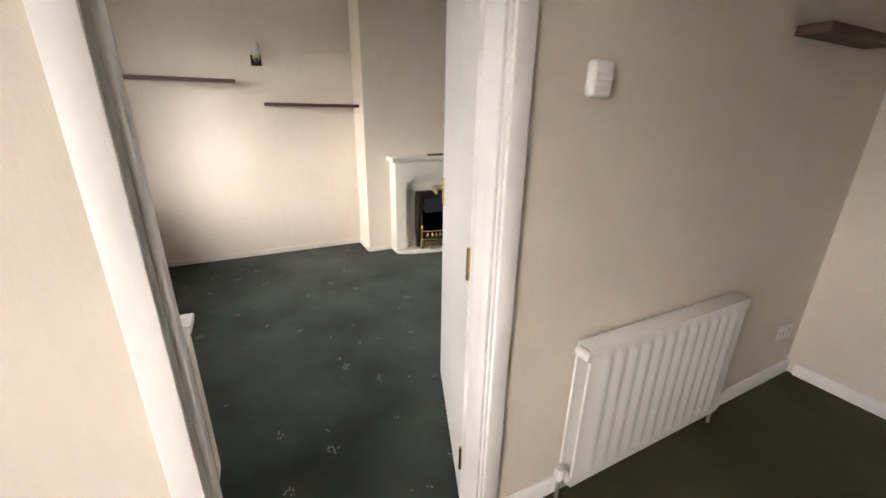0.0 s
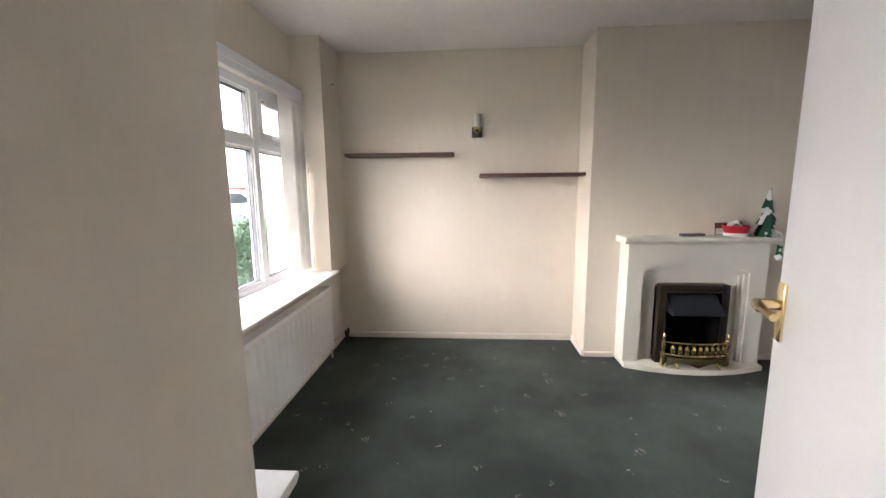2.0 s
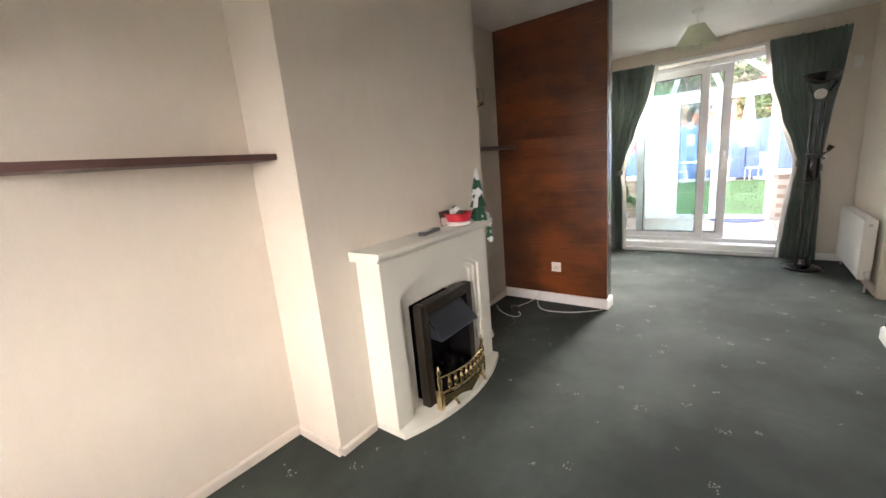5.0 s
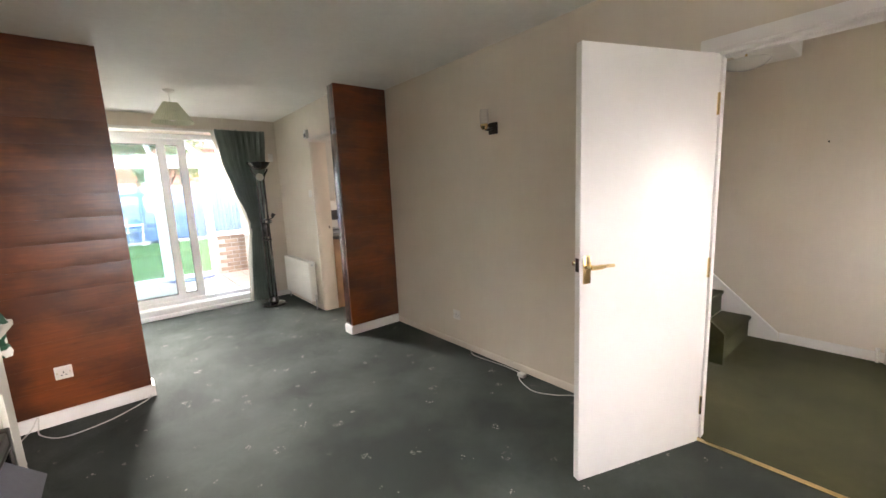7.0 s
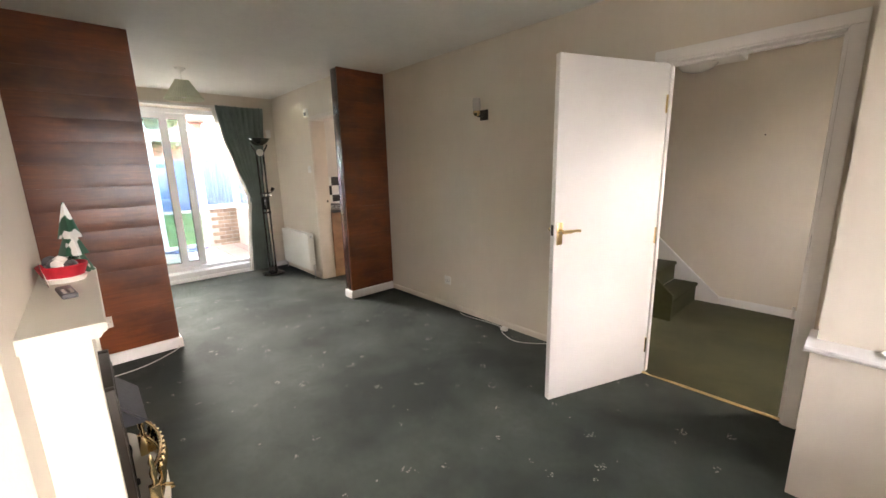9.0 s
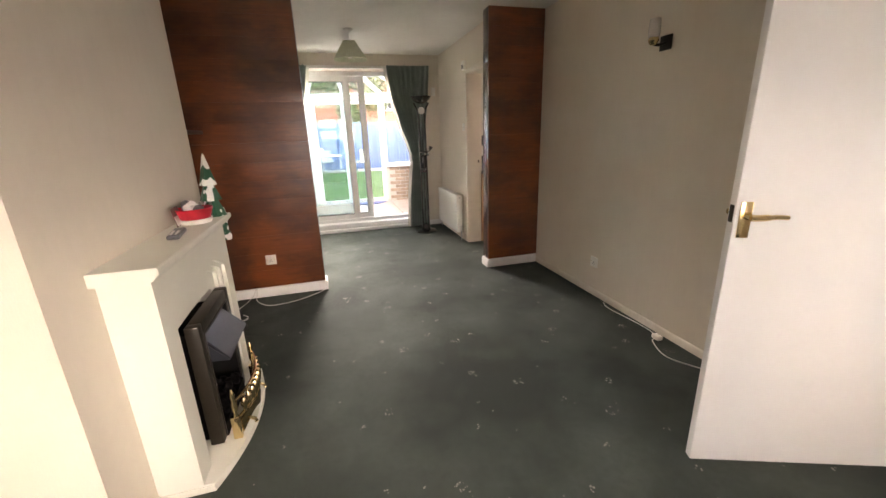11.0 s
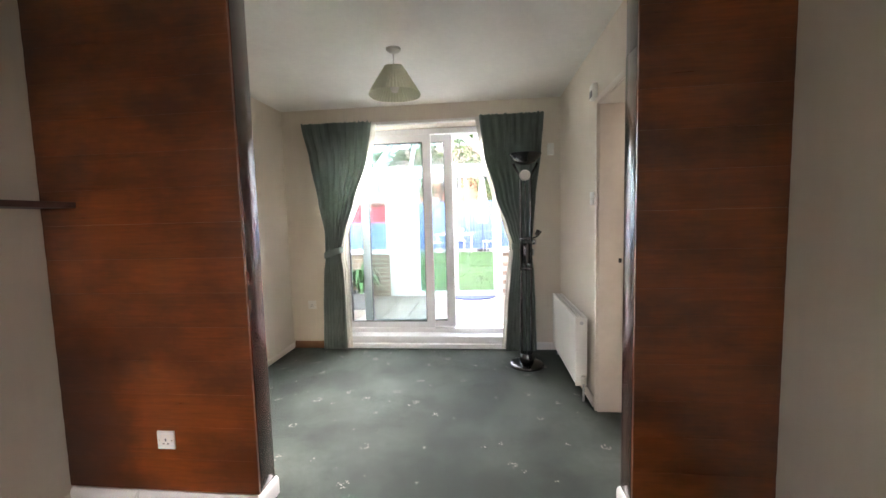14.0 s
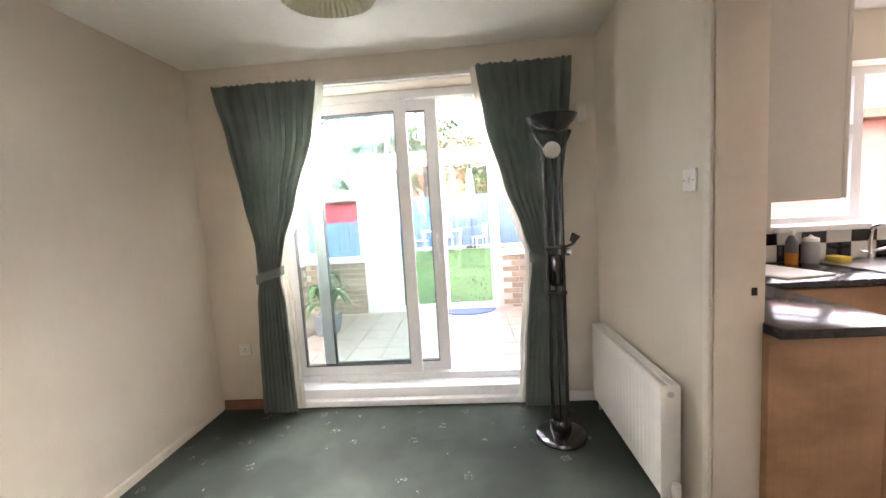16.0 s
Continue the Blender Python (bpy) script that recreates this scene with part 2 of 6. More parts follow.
CURTAIN = cloth("green_curtain", (0.185, 0.23, 0.21))
LINING = cloth("curtain_lining", (0.74, 0.72, 0.66))
SHADE = cloth("pale_shade", (0.62, 0.63, 0.48))
FROST = surface("frosted_glass", (0.56, 0.52, 0.46), 0.22, var=0.03, bump=0.0)
OPAL = surface("opal_glass", (0.82, 0.80, 0.75), 0.18, var=0.03, bump=0.0)
GLASS = glazing("window_glass")
# dark tints on front, conservatory and kitchen panes tone down the bright outdoors
GLASS_FRONT = glazing("front_glass", (0.50, 0.53, 0.55))
GLASS_AQUA = glazing("aqua_glass", (0.70, 0.82, 0.82))
GLASS_DIMMED = glazing("tinted_glass", (0.38, 0.41, 0.44))
ROOF_SHEET = glazing("roof_sheet", (0.32, 0.35, 0.37))
GLASS_KITCHEN = glazing("kitchen_glass", (0.34, 0.34, 0.36))
RED = surface("red_card", (0.48, 0.02, 0.035), 0.4, var=0.2, large=20.0)
GREEN = cloth("green_felt", (0.02, 0.13, 0.06), checks=True)
GREY_P = surface("grey_plastic", (0.10, 0.10, 0.105), 0.4, var=0.1, bump=0.05)
CABLE = surface("white_cable", (0.66, 0.64, 0.6), 0.5, var=0.06)
TILE_W = surface("white_tile", (0.80, 0.79, 0.75), 0.14, var=0.03, bump=0.03, per_piece=0.06)
TILE_B = surface("black_tile", (0.012, 0.012, 0.014), 0.12, var=0.05, bump=0.03, per_piece=0.2)
GROUT = surface("grout", (0.55, 0.53, 0.48), 0.9, var=0.1)
WORKTOP = surface("black_worktop", (0.02, 0.02, 0.023), 0.13, var=0.3, large=40.0, fine=200.0, bump=0.03)
CAB = surface("cabinet_white", (0.66, 0.64, 0.59), 0.45, var=0.04, bump=0.03)
FLOOR_TILE = surface("terracotta_pale", (0.40, 0.31, 0.26), 0.4, var=0.08, large=6.0, fine=50.0, per_piece=0.12)
BRICK_C = surface("buff_brick", (0.40, 0.30, 0.23), 0.85, var=0.15, large=12.0, fine=70.0, bump=0.4, per_piece=0.3)
BRICK_R = surface("red_brick", (0.40, 0.15, 0.10), 0.85, var=0.2, large=8.0, fine=60.0, bump=0.4)
PINK = surface("pink_render", (0.42, 0.17, 0.14), 0.85, var=0.1, large=3.0, fine=60.0, bump=0.3)
ROOF = surface("roof_tile", (0.22, 0.12, 0.09), 0.85, var=0.25, large=4.0, fine=30.0, bump=0.5, depth=0.02)
BLUE = surface("blue_fence", (0.10, 0.17, 0.36), 0.7, var=0.2, large=4.0, fine=40.0, per_piece=0.25)
LAWN = surface("lawn", (0.030, 0.085, 0.010), 0.9, var=0.25, large=2.0, fine=80.0, bump=0.6, depth=0.02)
EARTH = surface("ground", (0.16, 0.16, 0.12), 0.95, var=0.25, large=0.4, fine=20.0, bump=0.4, depth=0.02)
ASPHALT = surface("asphalt", (0.055, 0.055, 0.058), 0.9, var=0.2, large=1.0, fine=120.0, bump=0.4)
SLAB = surface("paving", (0.34, 0.33, 0.31), 0.9, var=0.15, large=5.0, fine=60.0, bump=0.3, per_piece=0.2)
HEDGE = leafy("hedge_leaf", (0.040, 0.085, 0.034), (0.075, 0.125, 0.055))
TREE = leafy("tree_leaf", (0.05, 0.09, 0.025), (0.12, 0.17, 0.05))
PLANT = leafy("pot_plant_leaf", (0.03, 0.10, 0.025), (0.07, 0.18, 0.05))
CORE = surface("hedge_core", (0.035, 0.065, 0.028), 0.95)
BARK = surface("bark", (0.10, 0.075, 0.055), 0.9, var=0.3, fine=40.0, bump=0.6, depth=0.01)
CAR_W = surface("car_white", (0.80, 0.80, 0.80), 0.2, var=0.03, coat=1.0, bump=0.0)
CAR_B = surface("car_blue", (0.03, 0.07, 0.22), 0.2, var=0.05, coat=1.0, bump=0.0)
CAR_GLASS = surface("car_glass", (0.02, 0.025, 0.03), 0.06, bump=0.0)
TYRE = surface("tyre", (0.02, 0.02, 0.02), 0.8)
MAT_BLUE = cloth("mat_blue", (0.05, 0.09, 0.28))
POT = surface("grey_pot", (0.35, 0.36, 0.37), 0.6)
CANVAS = cloth("parasol_canvas", (0.78, 0.76, 0.72))
SPONGE = surface("sponge", (0.75, 0.55, 0.08), 0.9, fine=150.0, bump=0.6)
AMBER = surface("amber_soap", (0.55, 0.22, 0.03), 0.15)


# ---- mesh helpers ----
def box(bm, x0, y0, z0, x1, y1, z1, bevel=0.0, seg=2):
    vs = [bm.verts.new((x, y, z)) for x in (x0, x1) for y in (y0, y1) for z in (z0, z1)]
    fs = [bm.faces.new([vs[i] for i in f]) for f in ((0, 1, 3, 2), (4, 6, 7, 5), (0, 4, 5, 1), (2, 3, 7, 6), (0, 2, 6, 4), (1, 5, 7, 3))]
    if bevel:
        edges = list({e for f in fs for e in f.edges})
        bmesh.ops.bevel(bm, geom=edges, offset=bevel, segments=seg, profile=0.5, affect="EDGES")
    return bm


def loft(bm, rings, closed=True, caps=True):
    made = [[bm.verts.new(p) for p in r] for r in rings]
    n = len(made[0])
    for a, b in zip(made, made[1:]):
        for i in range(n if closed else n - 1):
            j = (i + 1) % n
            bm.faces.new((a[i], a[j], b[j], b[i]))
    if caps and closed:
        bm.faces.new(made[0][::-1])
        bm.faces.new(made[-1])
    return bm


def tube(bm, pts, r, seg=8):
    """A round bar or cable along points; r may be one radius or one for each point."""
    pts = [Vector(p) for p in pts]
    rs = r if isinstance(r, (list, tuple)) else [r] * len(pts)
    rings = []
    side = None
    for i, p in enumerate(pts):
        d = (pts[min(i + 1, len(pts) - 1)] - pts[max(i - 1, 0)]).normalized()
        if side is None:
            side = d.orthogonal().normalized()
        side = (side - d * side.dot(d)).normalized()
        up = d.cross(side)
        rings.append([p + (side * math.cos(a) + up * math.sin(a)) * rs[i] for a in [2 * math.pi * k / seg for k in range(seg)]])
    return loft(bm, rings)


def lathe(bm, profile, at=(0, 0, 0), seg=24):
    """Turned about z: profile rows of radius, height."""
    x, y, z = at
    return loft(bm, [[(x + max(r, 0.0004) * math.cos(2 * math.pi * k / seg), y + max(r, 0.0004) * math.sin(2 * math.pi * k / seg), z + h) for k in range(seg)] for r, h in profile])


def prism(bm, outline, axis, a, b):
    """An outline in two axes pushed along the third."""
    def at(p, v):
        return {"x": (v, p[0], p[1]), "y": (p[0], v, p[1]), "z": (p[0], p[1], v)}[axis]
    return loft(bm, [[at(p, a) for p in outline], [at(p, b) for p in outline]])


def smooth_path(pts, n=8):
    pts = [Vector(p) for p in pts]
    out = []
    for i in range(len(pts) - 1):
        p0, p1, p2, p3 = pts[max(i - 1, 0)], pts[i], pts[i + 1], pts[min(i + 2, len(pts) - 1)]
        for k in range(n):
            u = k / n
            out.append(0.5 * ((2 * p1) + (p2 - p0) * u + (2 * p0 - 5 * p1 + 4 * p2 - p3) * u * u + (3 * p1 - p0 - 3 * p2 + p3) * u ** 3))
    return out + [pts[-1]]


def finish(bm, name, material, smooth=True):
    bmesh.ops.recalc_face_normals(bm, faces=bm.faces)
    for e in bm.edges:
        if e.calc_face_angle(0) > 0.55:
            e.smooth = False
    for f in bm.faces:
        f.smooth = smooth
    me = bpy.data.meshes.new(name)
    bm.to_mesh(me)
    bm.free()
    me.materials.append(material)
    return me


def part(name, bm, material, parent, label="", at=None):
    ob = new(name, finish(bm, name, material))
    ob.parent = parent
    if at is not None:
        ob.matrix_basis = at
    return tagged(ob, label)


def solid(name, bm, material, label="", category="", kind="", at=None):
    ob = new(name, finish(bm, name, material))
    if at is not None:
        ob.matrix_basis = at
    return tagged(ob, label, category, "", kind)


def thing(name, m, label, category, group="", kind=""):
    ob = new(name)
    ob.empty_display_size = 0.1
    ob.matrix_basis = m
    return tagged(ob, label, category, group, kind)


def B():
    return bmesh.new()


def wall_along(bm, axis, t0, t1, a0, a1, z0, z1, holes=()):
    """A wall between a0 and a1 with rectangular openings (a, b, za, zb) right through it."""
    def put(a, b, za, zb):
        if b - a > 1e-4 and zb - za > 1e-4:
            if axis == "x":
                box(bm, a, t0, za, b, t1, zb)
            else:
                box(bm, t0, a, za, t1, b, zb)
    at = a0
    for a, b, za, zb in sorted(holes):
        put(at, a, z0, z1)
        put(a, b, z0, za)
        put(a, b, zb, z1)
        at = b
    put(at, a1, z0, z1)
    return bm


H = 2.41  # ceiling

# ---- structure ----
def structure(name, bm, material, label, category="wall"):
    return solid(name, bm, material, label, category, "structure")


structure("floor", box(B(), -1.36, 1.06, -0.12, 5.70, 4.24, 0.0), CARPET, "dark green fitted carpet with small pale sprigs and worn patches", "carpet")
structure("floor_hall", box(B(), -1.36, -1.1, -0.12, 3.48, 1.06, 0.0), HALL_CARPET, "olive green carpet on the hall floor", "carpet")
structure("floor_kitchen", box(B(), 3.48, -2.4, -0.12, 5.70, 1.06, 0.0), SLAB, "grey kitchen floor beyond the doorway", "floor")
structure("ceiling", box(B(), -1.36, -2.4, H, 5.95, 4.45, H + 0.15), CEIL, "off-white textured ceiling", "ceiling")
structure("wall_north", box(B(), -1.36, 4.22, 0, 5.95, 4.45, H), WALL, "cream papered wall with faint marks")
structure("chimney_breast", box(B(), 1.10, 3.88, 0, 2.557, 4.22, H), WALL, "cream papered chimney breast", "chimney breast")
w = wall_along(B(), "y", -1.36, -1.10, 1.55, 3.83, 0.66, H, [(1.66, 3.83 - 0.004, 0.66, 1.97)])
box(w, -1.36, 1.0, 0, -0.93, 4.22, 0.66)
structure("wall_west", w, WALL, "cream window wall with a deep recess over the sill")
structure("pier_north", box(B(), -1.36, 3.83, 0.66, -0.87, 4.22, H), WALL, "narrow cream pier beside the front window", "pier")
w = box(B(), -1.36, 1.075, 0.66, -0.20, 1.56, H)
box(w, -0.93, 1.075, 0, -0.20, 1.56, 0.66)
box(w, -0.93, 1.56, 0, -0.19, 1.645, 0.66)
structure("pier_south", w, WALL, "cream boxed-in pier between the door and the window", "pier")
DX0, DX1, DZ = -0.103, 0.625, 1.968
w = wall_along(B(), "x", 0.97, 1.075, -1.36, 3.49, 0, H, [(DX0 - 0.03, DX1 + 0.03, 0, DZ + 0.03)])
structure("wall_south", w, WALL, "cream papered wall with scuffs above the skirting")
KX0, KX1, KZ = 3.70, 4.45, 2.0
w = wall_along(B(), "x", 1.33, 1.49, 3.61, 5.68, 0, H, [(KX0 - 0.03, KX1 + 0.03, 0, KZ + 0.03)])
structure("wall_kitchen", w, WALL, "cream papered wall with the kitchen doorway")
w = wall_along(B(), "y", 5.68, 5.95, -2.4, 4.45, 0, H, [(-1.70, 0.40, 1.12, 2.12), (1.80, 3.76, 0, 2.22)])
structure("wall_east", w, WALL, "cream papered rear wall around the patio doors")
structure("hall_wall_far", box(B(), -1.36, -1.1, 0, 3.48, -0.87, H), WALL, "cream hall wall beside the stairs")
w = wall_along(B(), "y", -1.36, -1.12, -0.87, 0.97, 0, H, [(-0.60, 0.35, 0.0, 2.05)])
structure("hall_wall_front", w, WALL, "cream front wall of the hall")
structure("hall_wall_end", box(B(), 2.70, -0.87, 0, 2.83, 0.97, H), WALL, "cream end wall of the hall")
structure("kitchen_wall_west", box(B(), 3.49, -2.4, 0, 3.61, 1.075, H), WALL, "plain kitchen wall")
structure("kitchen_wall_south", box(B(), 3.61, -2.4, 0, 5.68, -2.25, H), WALL, "plain kitchen wall")

# partitions clad in horizontal varnished boards
core = structure("partition_1", box(B(), 3.462, 3.274, 0, 3.575, 4.22, H), WALL, "stub wall clad in red-brown varnished boards", "partition")
core2 = structure("partition_2", box(B(), 3.492, 1.075, 0, 3.61, 1.618, H), WALL, "stub wall clad in red-brown varnished boards", "partition")


def board_mesh(y0, y1, h):
    """A board whose face bows out a little between its joints."""
    bm = B()
    rows = [(0.0, 0.002), (0.0, 0.0130), (0.0004, 0.0136), (h * 0.1, 0.0145), (h * 0.25, 0.0151), (h * 0.45, 0.0152), (h * 0.65, 0.0149), (h * 0.85, 0.0143), (h - 0.0006, 0.0136), (h - 0.0002, 0.0130), (h - 0.0003, 0.002)]
    loft(bm, [[(-d, y, z) for z, d in rows] for y in (y0, y1)])
    return finish(bm, "board", PANEL)


def cladding(parent, face, y0, y1, rows):
    h = (H - 0.085) / rows
    me = board_mesh(y0, y1, h)
    for i in range(rows):
        ob = new("board", me)
        ob.parent = parent
        ob.matrix_basis = pose(face, 0, 0.085 + i * h)


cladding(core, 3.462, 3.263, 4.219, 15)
cladding(core2, 3.492, 1.077, 1.630, 15)
part("end_board", box(B(), 3.4635, 3.262, 0.085, 3.578, 3.2735, H - 0.002, 0.002), PANEL_END, core, "dark glossy varnished end board")
part("end_board", box(B(), 3.4935, 1.6185, 0.085, 3.613, 1.631, 1.96, 0.002), PANEL_END, core2, "dark glossy varnished end board")
part("end_board", box(B(), 3.4935, 1.6185, 1.963, 3.613, 1.6285, H - 0.002, 0.002), PANEL_END, core2, "dark glossy varnished end board")


def skirting(name, x0, y0, x1, y1, out, h=0.085, t=0.016, mat=None, label="white-painted skirting board"):
    """A board along a wall from (x0, y0) to (x1, y1); out: the way it stands out from the wall."""
    d = Vector((x1 - x0, y1 - y0, 0))
    n = Vector((*out, 0))
    prof = [(0.001, 0), (t, 0), (t, h * 0.8), (t * 0.75, h * 0.92), (t * 0.4, h), (0.001, h)]
    rings = [[Vector((x, y, 0)) + n * a + Vector((0, 0, z)) for a, z in prof] for x, y in ((x0, y0), (x1, y1))]
    return structure(name, loft(B(), rings), mat or GLOSS, label, "skirting")


WALL_SK = surface("cream_skirting", (0.70, 0.63, 0.54), 0.45, var=0.08, fine=20.0, bump=0.05)
skirting("baseboard_north", -0.86, 4.22, 1.10, 4.22, (0, -1), 0.05, label="low cream skirting board", mat=WALL_SK)
skirting("baseboard_alcove", 2.557, 4.22, 3.447, 4.22, (0, -1), 0.05, label="low cream skirting board", mat=WALL_SK)
skirting("baseboard_breast_1", 1.10, 3.88, 1.32, 3.88, (0, -1), 0.04, label="low cream skirting board", mat=WALL_SK)
skirting("baseboard_breast_2", 2.30, 3.88, 2.557, 3.88, (0, -1), 0.04, label="low cream skirting board", mat=WALL_SK)
skirting("baseboard_return_1", 1.10, 3.88, 1.10, 4.20, (-1, 0), 0.05, label="low cream skirting board", mat=WALL_SK)
skirting("baseboard_return_2", 2.557, 3.88, 2.557, 4.20, (1, 0), 0.05, label="low cream skirting board", mat=WALL_SK)
skirting("baseboard_south", 0.70, 1.075, 3.476, 1.075, (0, 1), 0.05, 0.012, label="low cream skirting board with scuffs", mat=WALL_SK)
skirting("baseboard_window", -0.93, 1.64, -0.93, 4.22, (1, 0), 0.06, label="low cream skirting board", mat=WALL_SK)
skirting("baseboard_partition_1", 3.446, 3.262, 3.446, 4.203, (-1, 0), 0.084, 0.018, label="white gloss skirting below the varnished boards")
skirting("baseboard_partition_1_end", 3.43, 3.262, 3.58, 3.262, (0, -1), 0.084, 0.018, label="white gloss skirting round the end of the stub wall")
skirting("baseboard_partition_2", 3.476, 1.09, 3.476, 1.631, (-1, 0), 0.084, 0.018, label="white gloss skirting below the varnished boards")
skirting("baseboard_partition_2_end", 3.46, 1.631, 3.61, 1.631, (0, 1), 0.084, 0.018, label="white gloss skirting round the end of the stub wall")
skirting("baseboard_dining_north", 3.575, 4.22, 5.66, 4.22, (0, -1), 0.05, label="low cream skirting board", mat=WALL_SK)
skirting("baseboard_dining_east", 5.68, 3.76, 5.68, 4.20, (-1, 0), 0.07, mat=SKIRT_WOOD, label="brown stained wooden skirting board")
skirting("baseboard_dining_east_2", 5.68, 1.51, 5.68, 1.80, (-1, 0), 0.07, label="white skirting board beside the patio doors")
skirting("baseboard_dining_south", 4.52, 1.49, 5.66, 1.49, (0, 1), 0.07, label="cream skirting board behind the radiator", mat=WALL_SK)
skirting("baseboard_hall_far", -1.1, -0.87, 0.605, -0.87, (0, 1), 0.075)
skirting("baseboard_hall_near", 0.72, 0.97, 2.70, 0.97, (0, -1), 0.075)
skirting("baseboard_hall_end", 2.70, -0.87, 2.70, 0.925, (-1, 0), 0.075)
skirting("baseboard_hall_left", -1.1, 0.97, -0.15, 0.97, (0, -1), 0.075)


# ---- doors and windows ----
def door_lining(name, x0, x1, z1, y0, y1, label, trim_w=0.058, both=(True, True), paint=None, stops=True):
    """Lining with stops, and architraves on one or both faces."""
    t = thing(name, pose(0, 0, 0), label, "door frame", kind="structure")
    paint = paint or GLOSS
    ym = (y0 + y1) / 2
    part("jamb", box(B(), x0 - 0.029, y0 - 0.003, 0, x0, y1 + 0.003, z1, 0.002), paint, t)
    part("jamb", box(B(), x1, y0 - 0.003, 0, x1 + 0.029, y1 + 0.003, z1, 0.002), paint, t)
    part("head", box(B(), x0 - 0.029, y0 - 0.003, z1, x1 + 0.029, y1 + 0.003, z1 + 0.029, 0.002), paint, t)
    if stops:
        part("door_stop", box(B(), x0, ym - 0.048, 0, x0 + 0.012, ym - 0.006, z1, 0.002), paint, t)
        part("door_stop", box(B(), x1 - 0.012, ym - 0.048, 0, x1, ym - 0.006, z1, 0.002), paint, t)
        part("door_stop", box(B(), x0 + 0.012, ym - 0.048, z1 - 0.012, x1 - 0.012, ym - 0.006, z1, 0.002), paint, t)
    for yf, s, on in ((y1 + 0.0015, 1, both[0]), (y0 - 0.0015, -1, both[1])):
        if not on:
            continue
        def trim(a0, b0, a1, b1):
            bm = B()
            box(bm, a0, min(yf, yf + s * 0.014), b0, a1, max(yf, yf + s * 0.014), b1, 0.005)
            return bm
        r = 0.008
        part("architrave", trim(x0 - r - trim_w, 0, x0 - r, z1 + r), paint, t)
        part("architrave", trim(x1 + r, 0, x1 + r + trim_w, z1 + r), paint, t)
        part("architrave", trim(x0 - r - trim_w, z1 + r, x1 + r + trim_w, z1 + r + trim_w), paint, t)
    return t


hall_frame = door_lining("door_frame_hall", DX0, DX1, DZ, 0.97, 1.075, "white gloss door frame between hall and lounge")
part("strike_plate", box(B(), DX0 - 0.001, 1.022, 0.975, DX0 + 0.003, 1.048, 1.04, 0.001), BRONZE, hall_frame, "dark worn metal strike plate")
part("threshold_strip", box(B(), DX0, 1.03, 0.0, DX1, 1.062, 0.007, 0.003), BRASS, hall_frame, "brass carpet strip")
kitchen_frame = door_lining("door_frame_kitchen", KX0, KX1, KZ, 1.33, 1.49, "cream gloss frame of the kitchen doorway", 0.04, paint=WALL_SK, stops=False)
part("strike_plate", box(B(), KX1 - 0.004, 1.350, 1.0, KX1 + 0.001, 1.368, 1.028, 0.001), BRONZE, kitchen_frame, "dark metal strike plate")

# lounge door, standing open into the room
leaf_dir = math.degrees(math.atan2(1.787 - 1.062, 0.888 - 0.612))
door = thing("door_1", pose(0.612, 1.078, 0.0, 0, 0, leaf_dir), "plain white flush door standing open, brass lever handles", "door", kind="structure")
part("leaf", box(B(), 0.0, -0.036, 0.012, 0.765, 0.0, 1.962, 0.003), GLOSS, door)
for s, yf in ((1, 0.0), (-1, -0.036)):
    bm = box(B(), 0.713, min(yf, yf + s * 0.007), 0.968, 0.751, max(yf, yf + s * 0.007), 1.093, 0.002)
    hnd = part("door_handle", bm, BRASS, door, "worn brass lever handle on a plate")
    bm = B()
    tube(bm, [(0.732, yf, 1.045), (0.732, yf + s * 0.040, 1.045)], 0.011, 12)
    tube(bm, smooth_path([(0.738, yf + s * 0.044, 1.045), (0.70, yf + s * 0.049, 1.046), (0.66, yf + s * 0.048, 1.048), (0.625, yf + s * 0.045, 1.045)], 4), [0.011] * 6 + [0.008] * 7, 10)
    part("lever", bm, BRASS, hnd)
bm = box(B(), 0.7645, -0.029, 1.02, 0.7665, -0.007, 1.08, 0.0005)
part("latch_plate", bm, BRONZE, door, "dark metal latch plate")
for z in (0.22, 0.96, 1.74):
    bm = B()
    tube(bm, [(-0.004, 0.003, z - 0.05), (-0.004, 0.003, z + 0.05)], 0.006, 10)
    part("hinge", bm, BRASS, door)

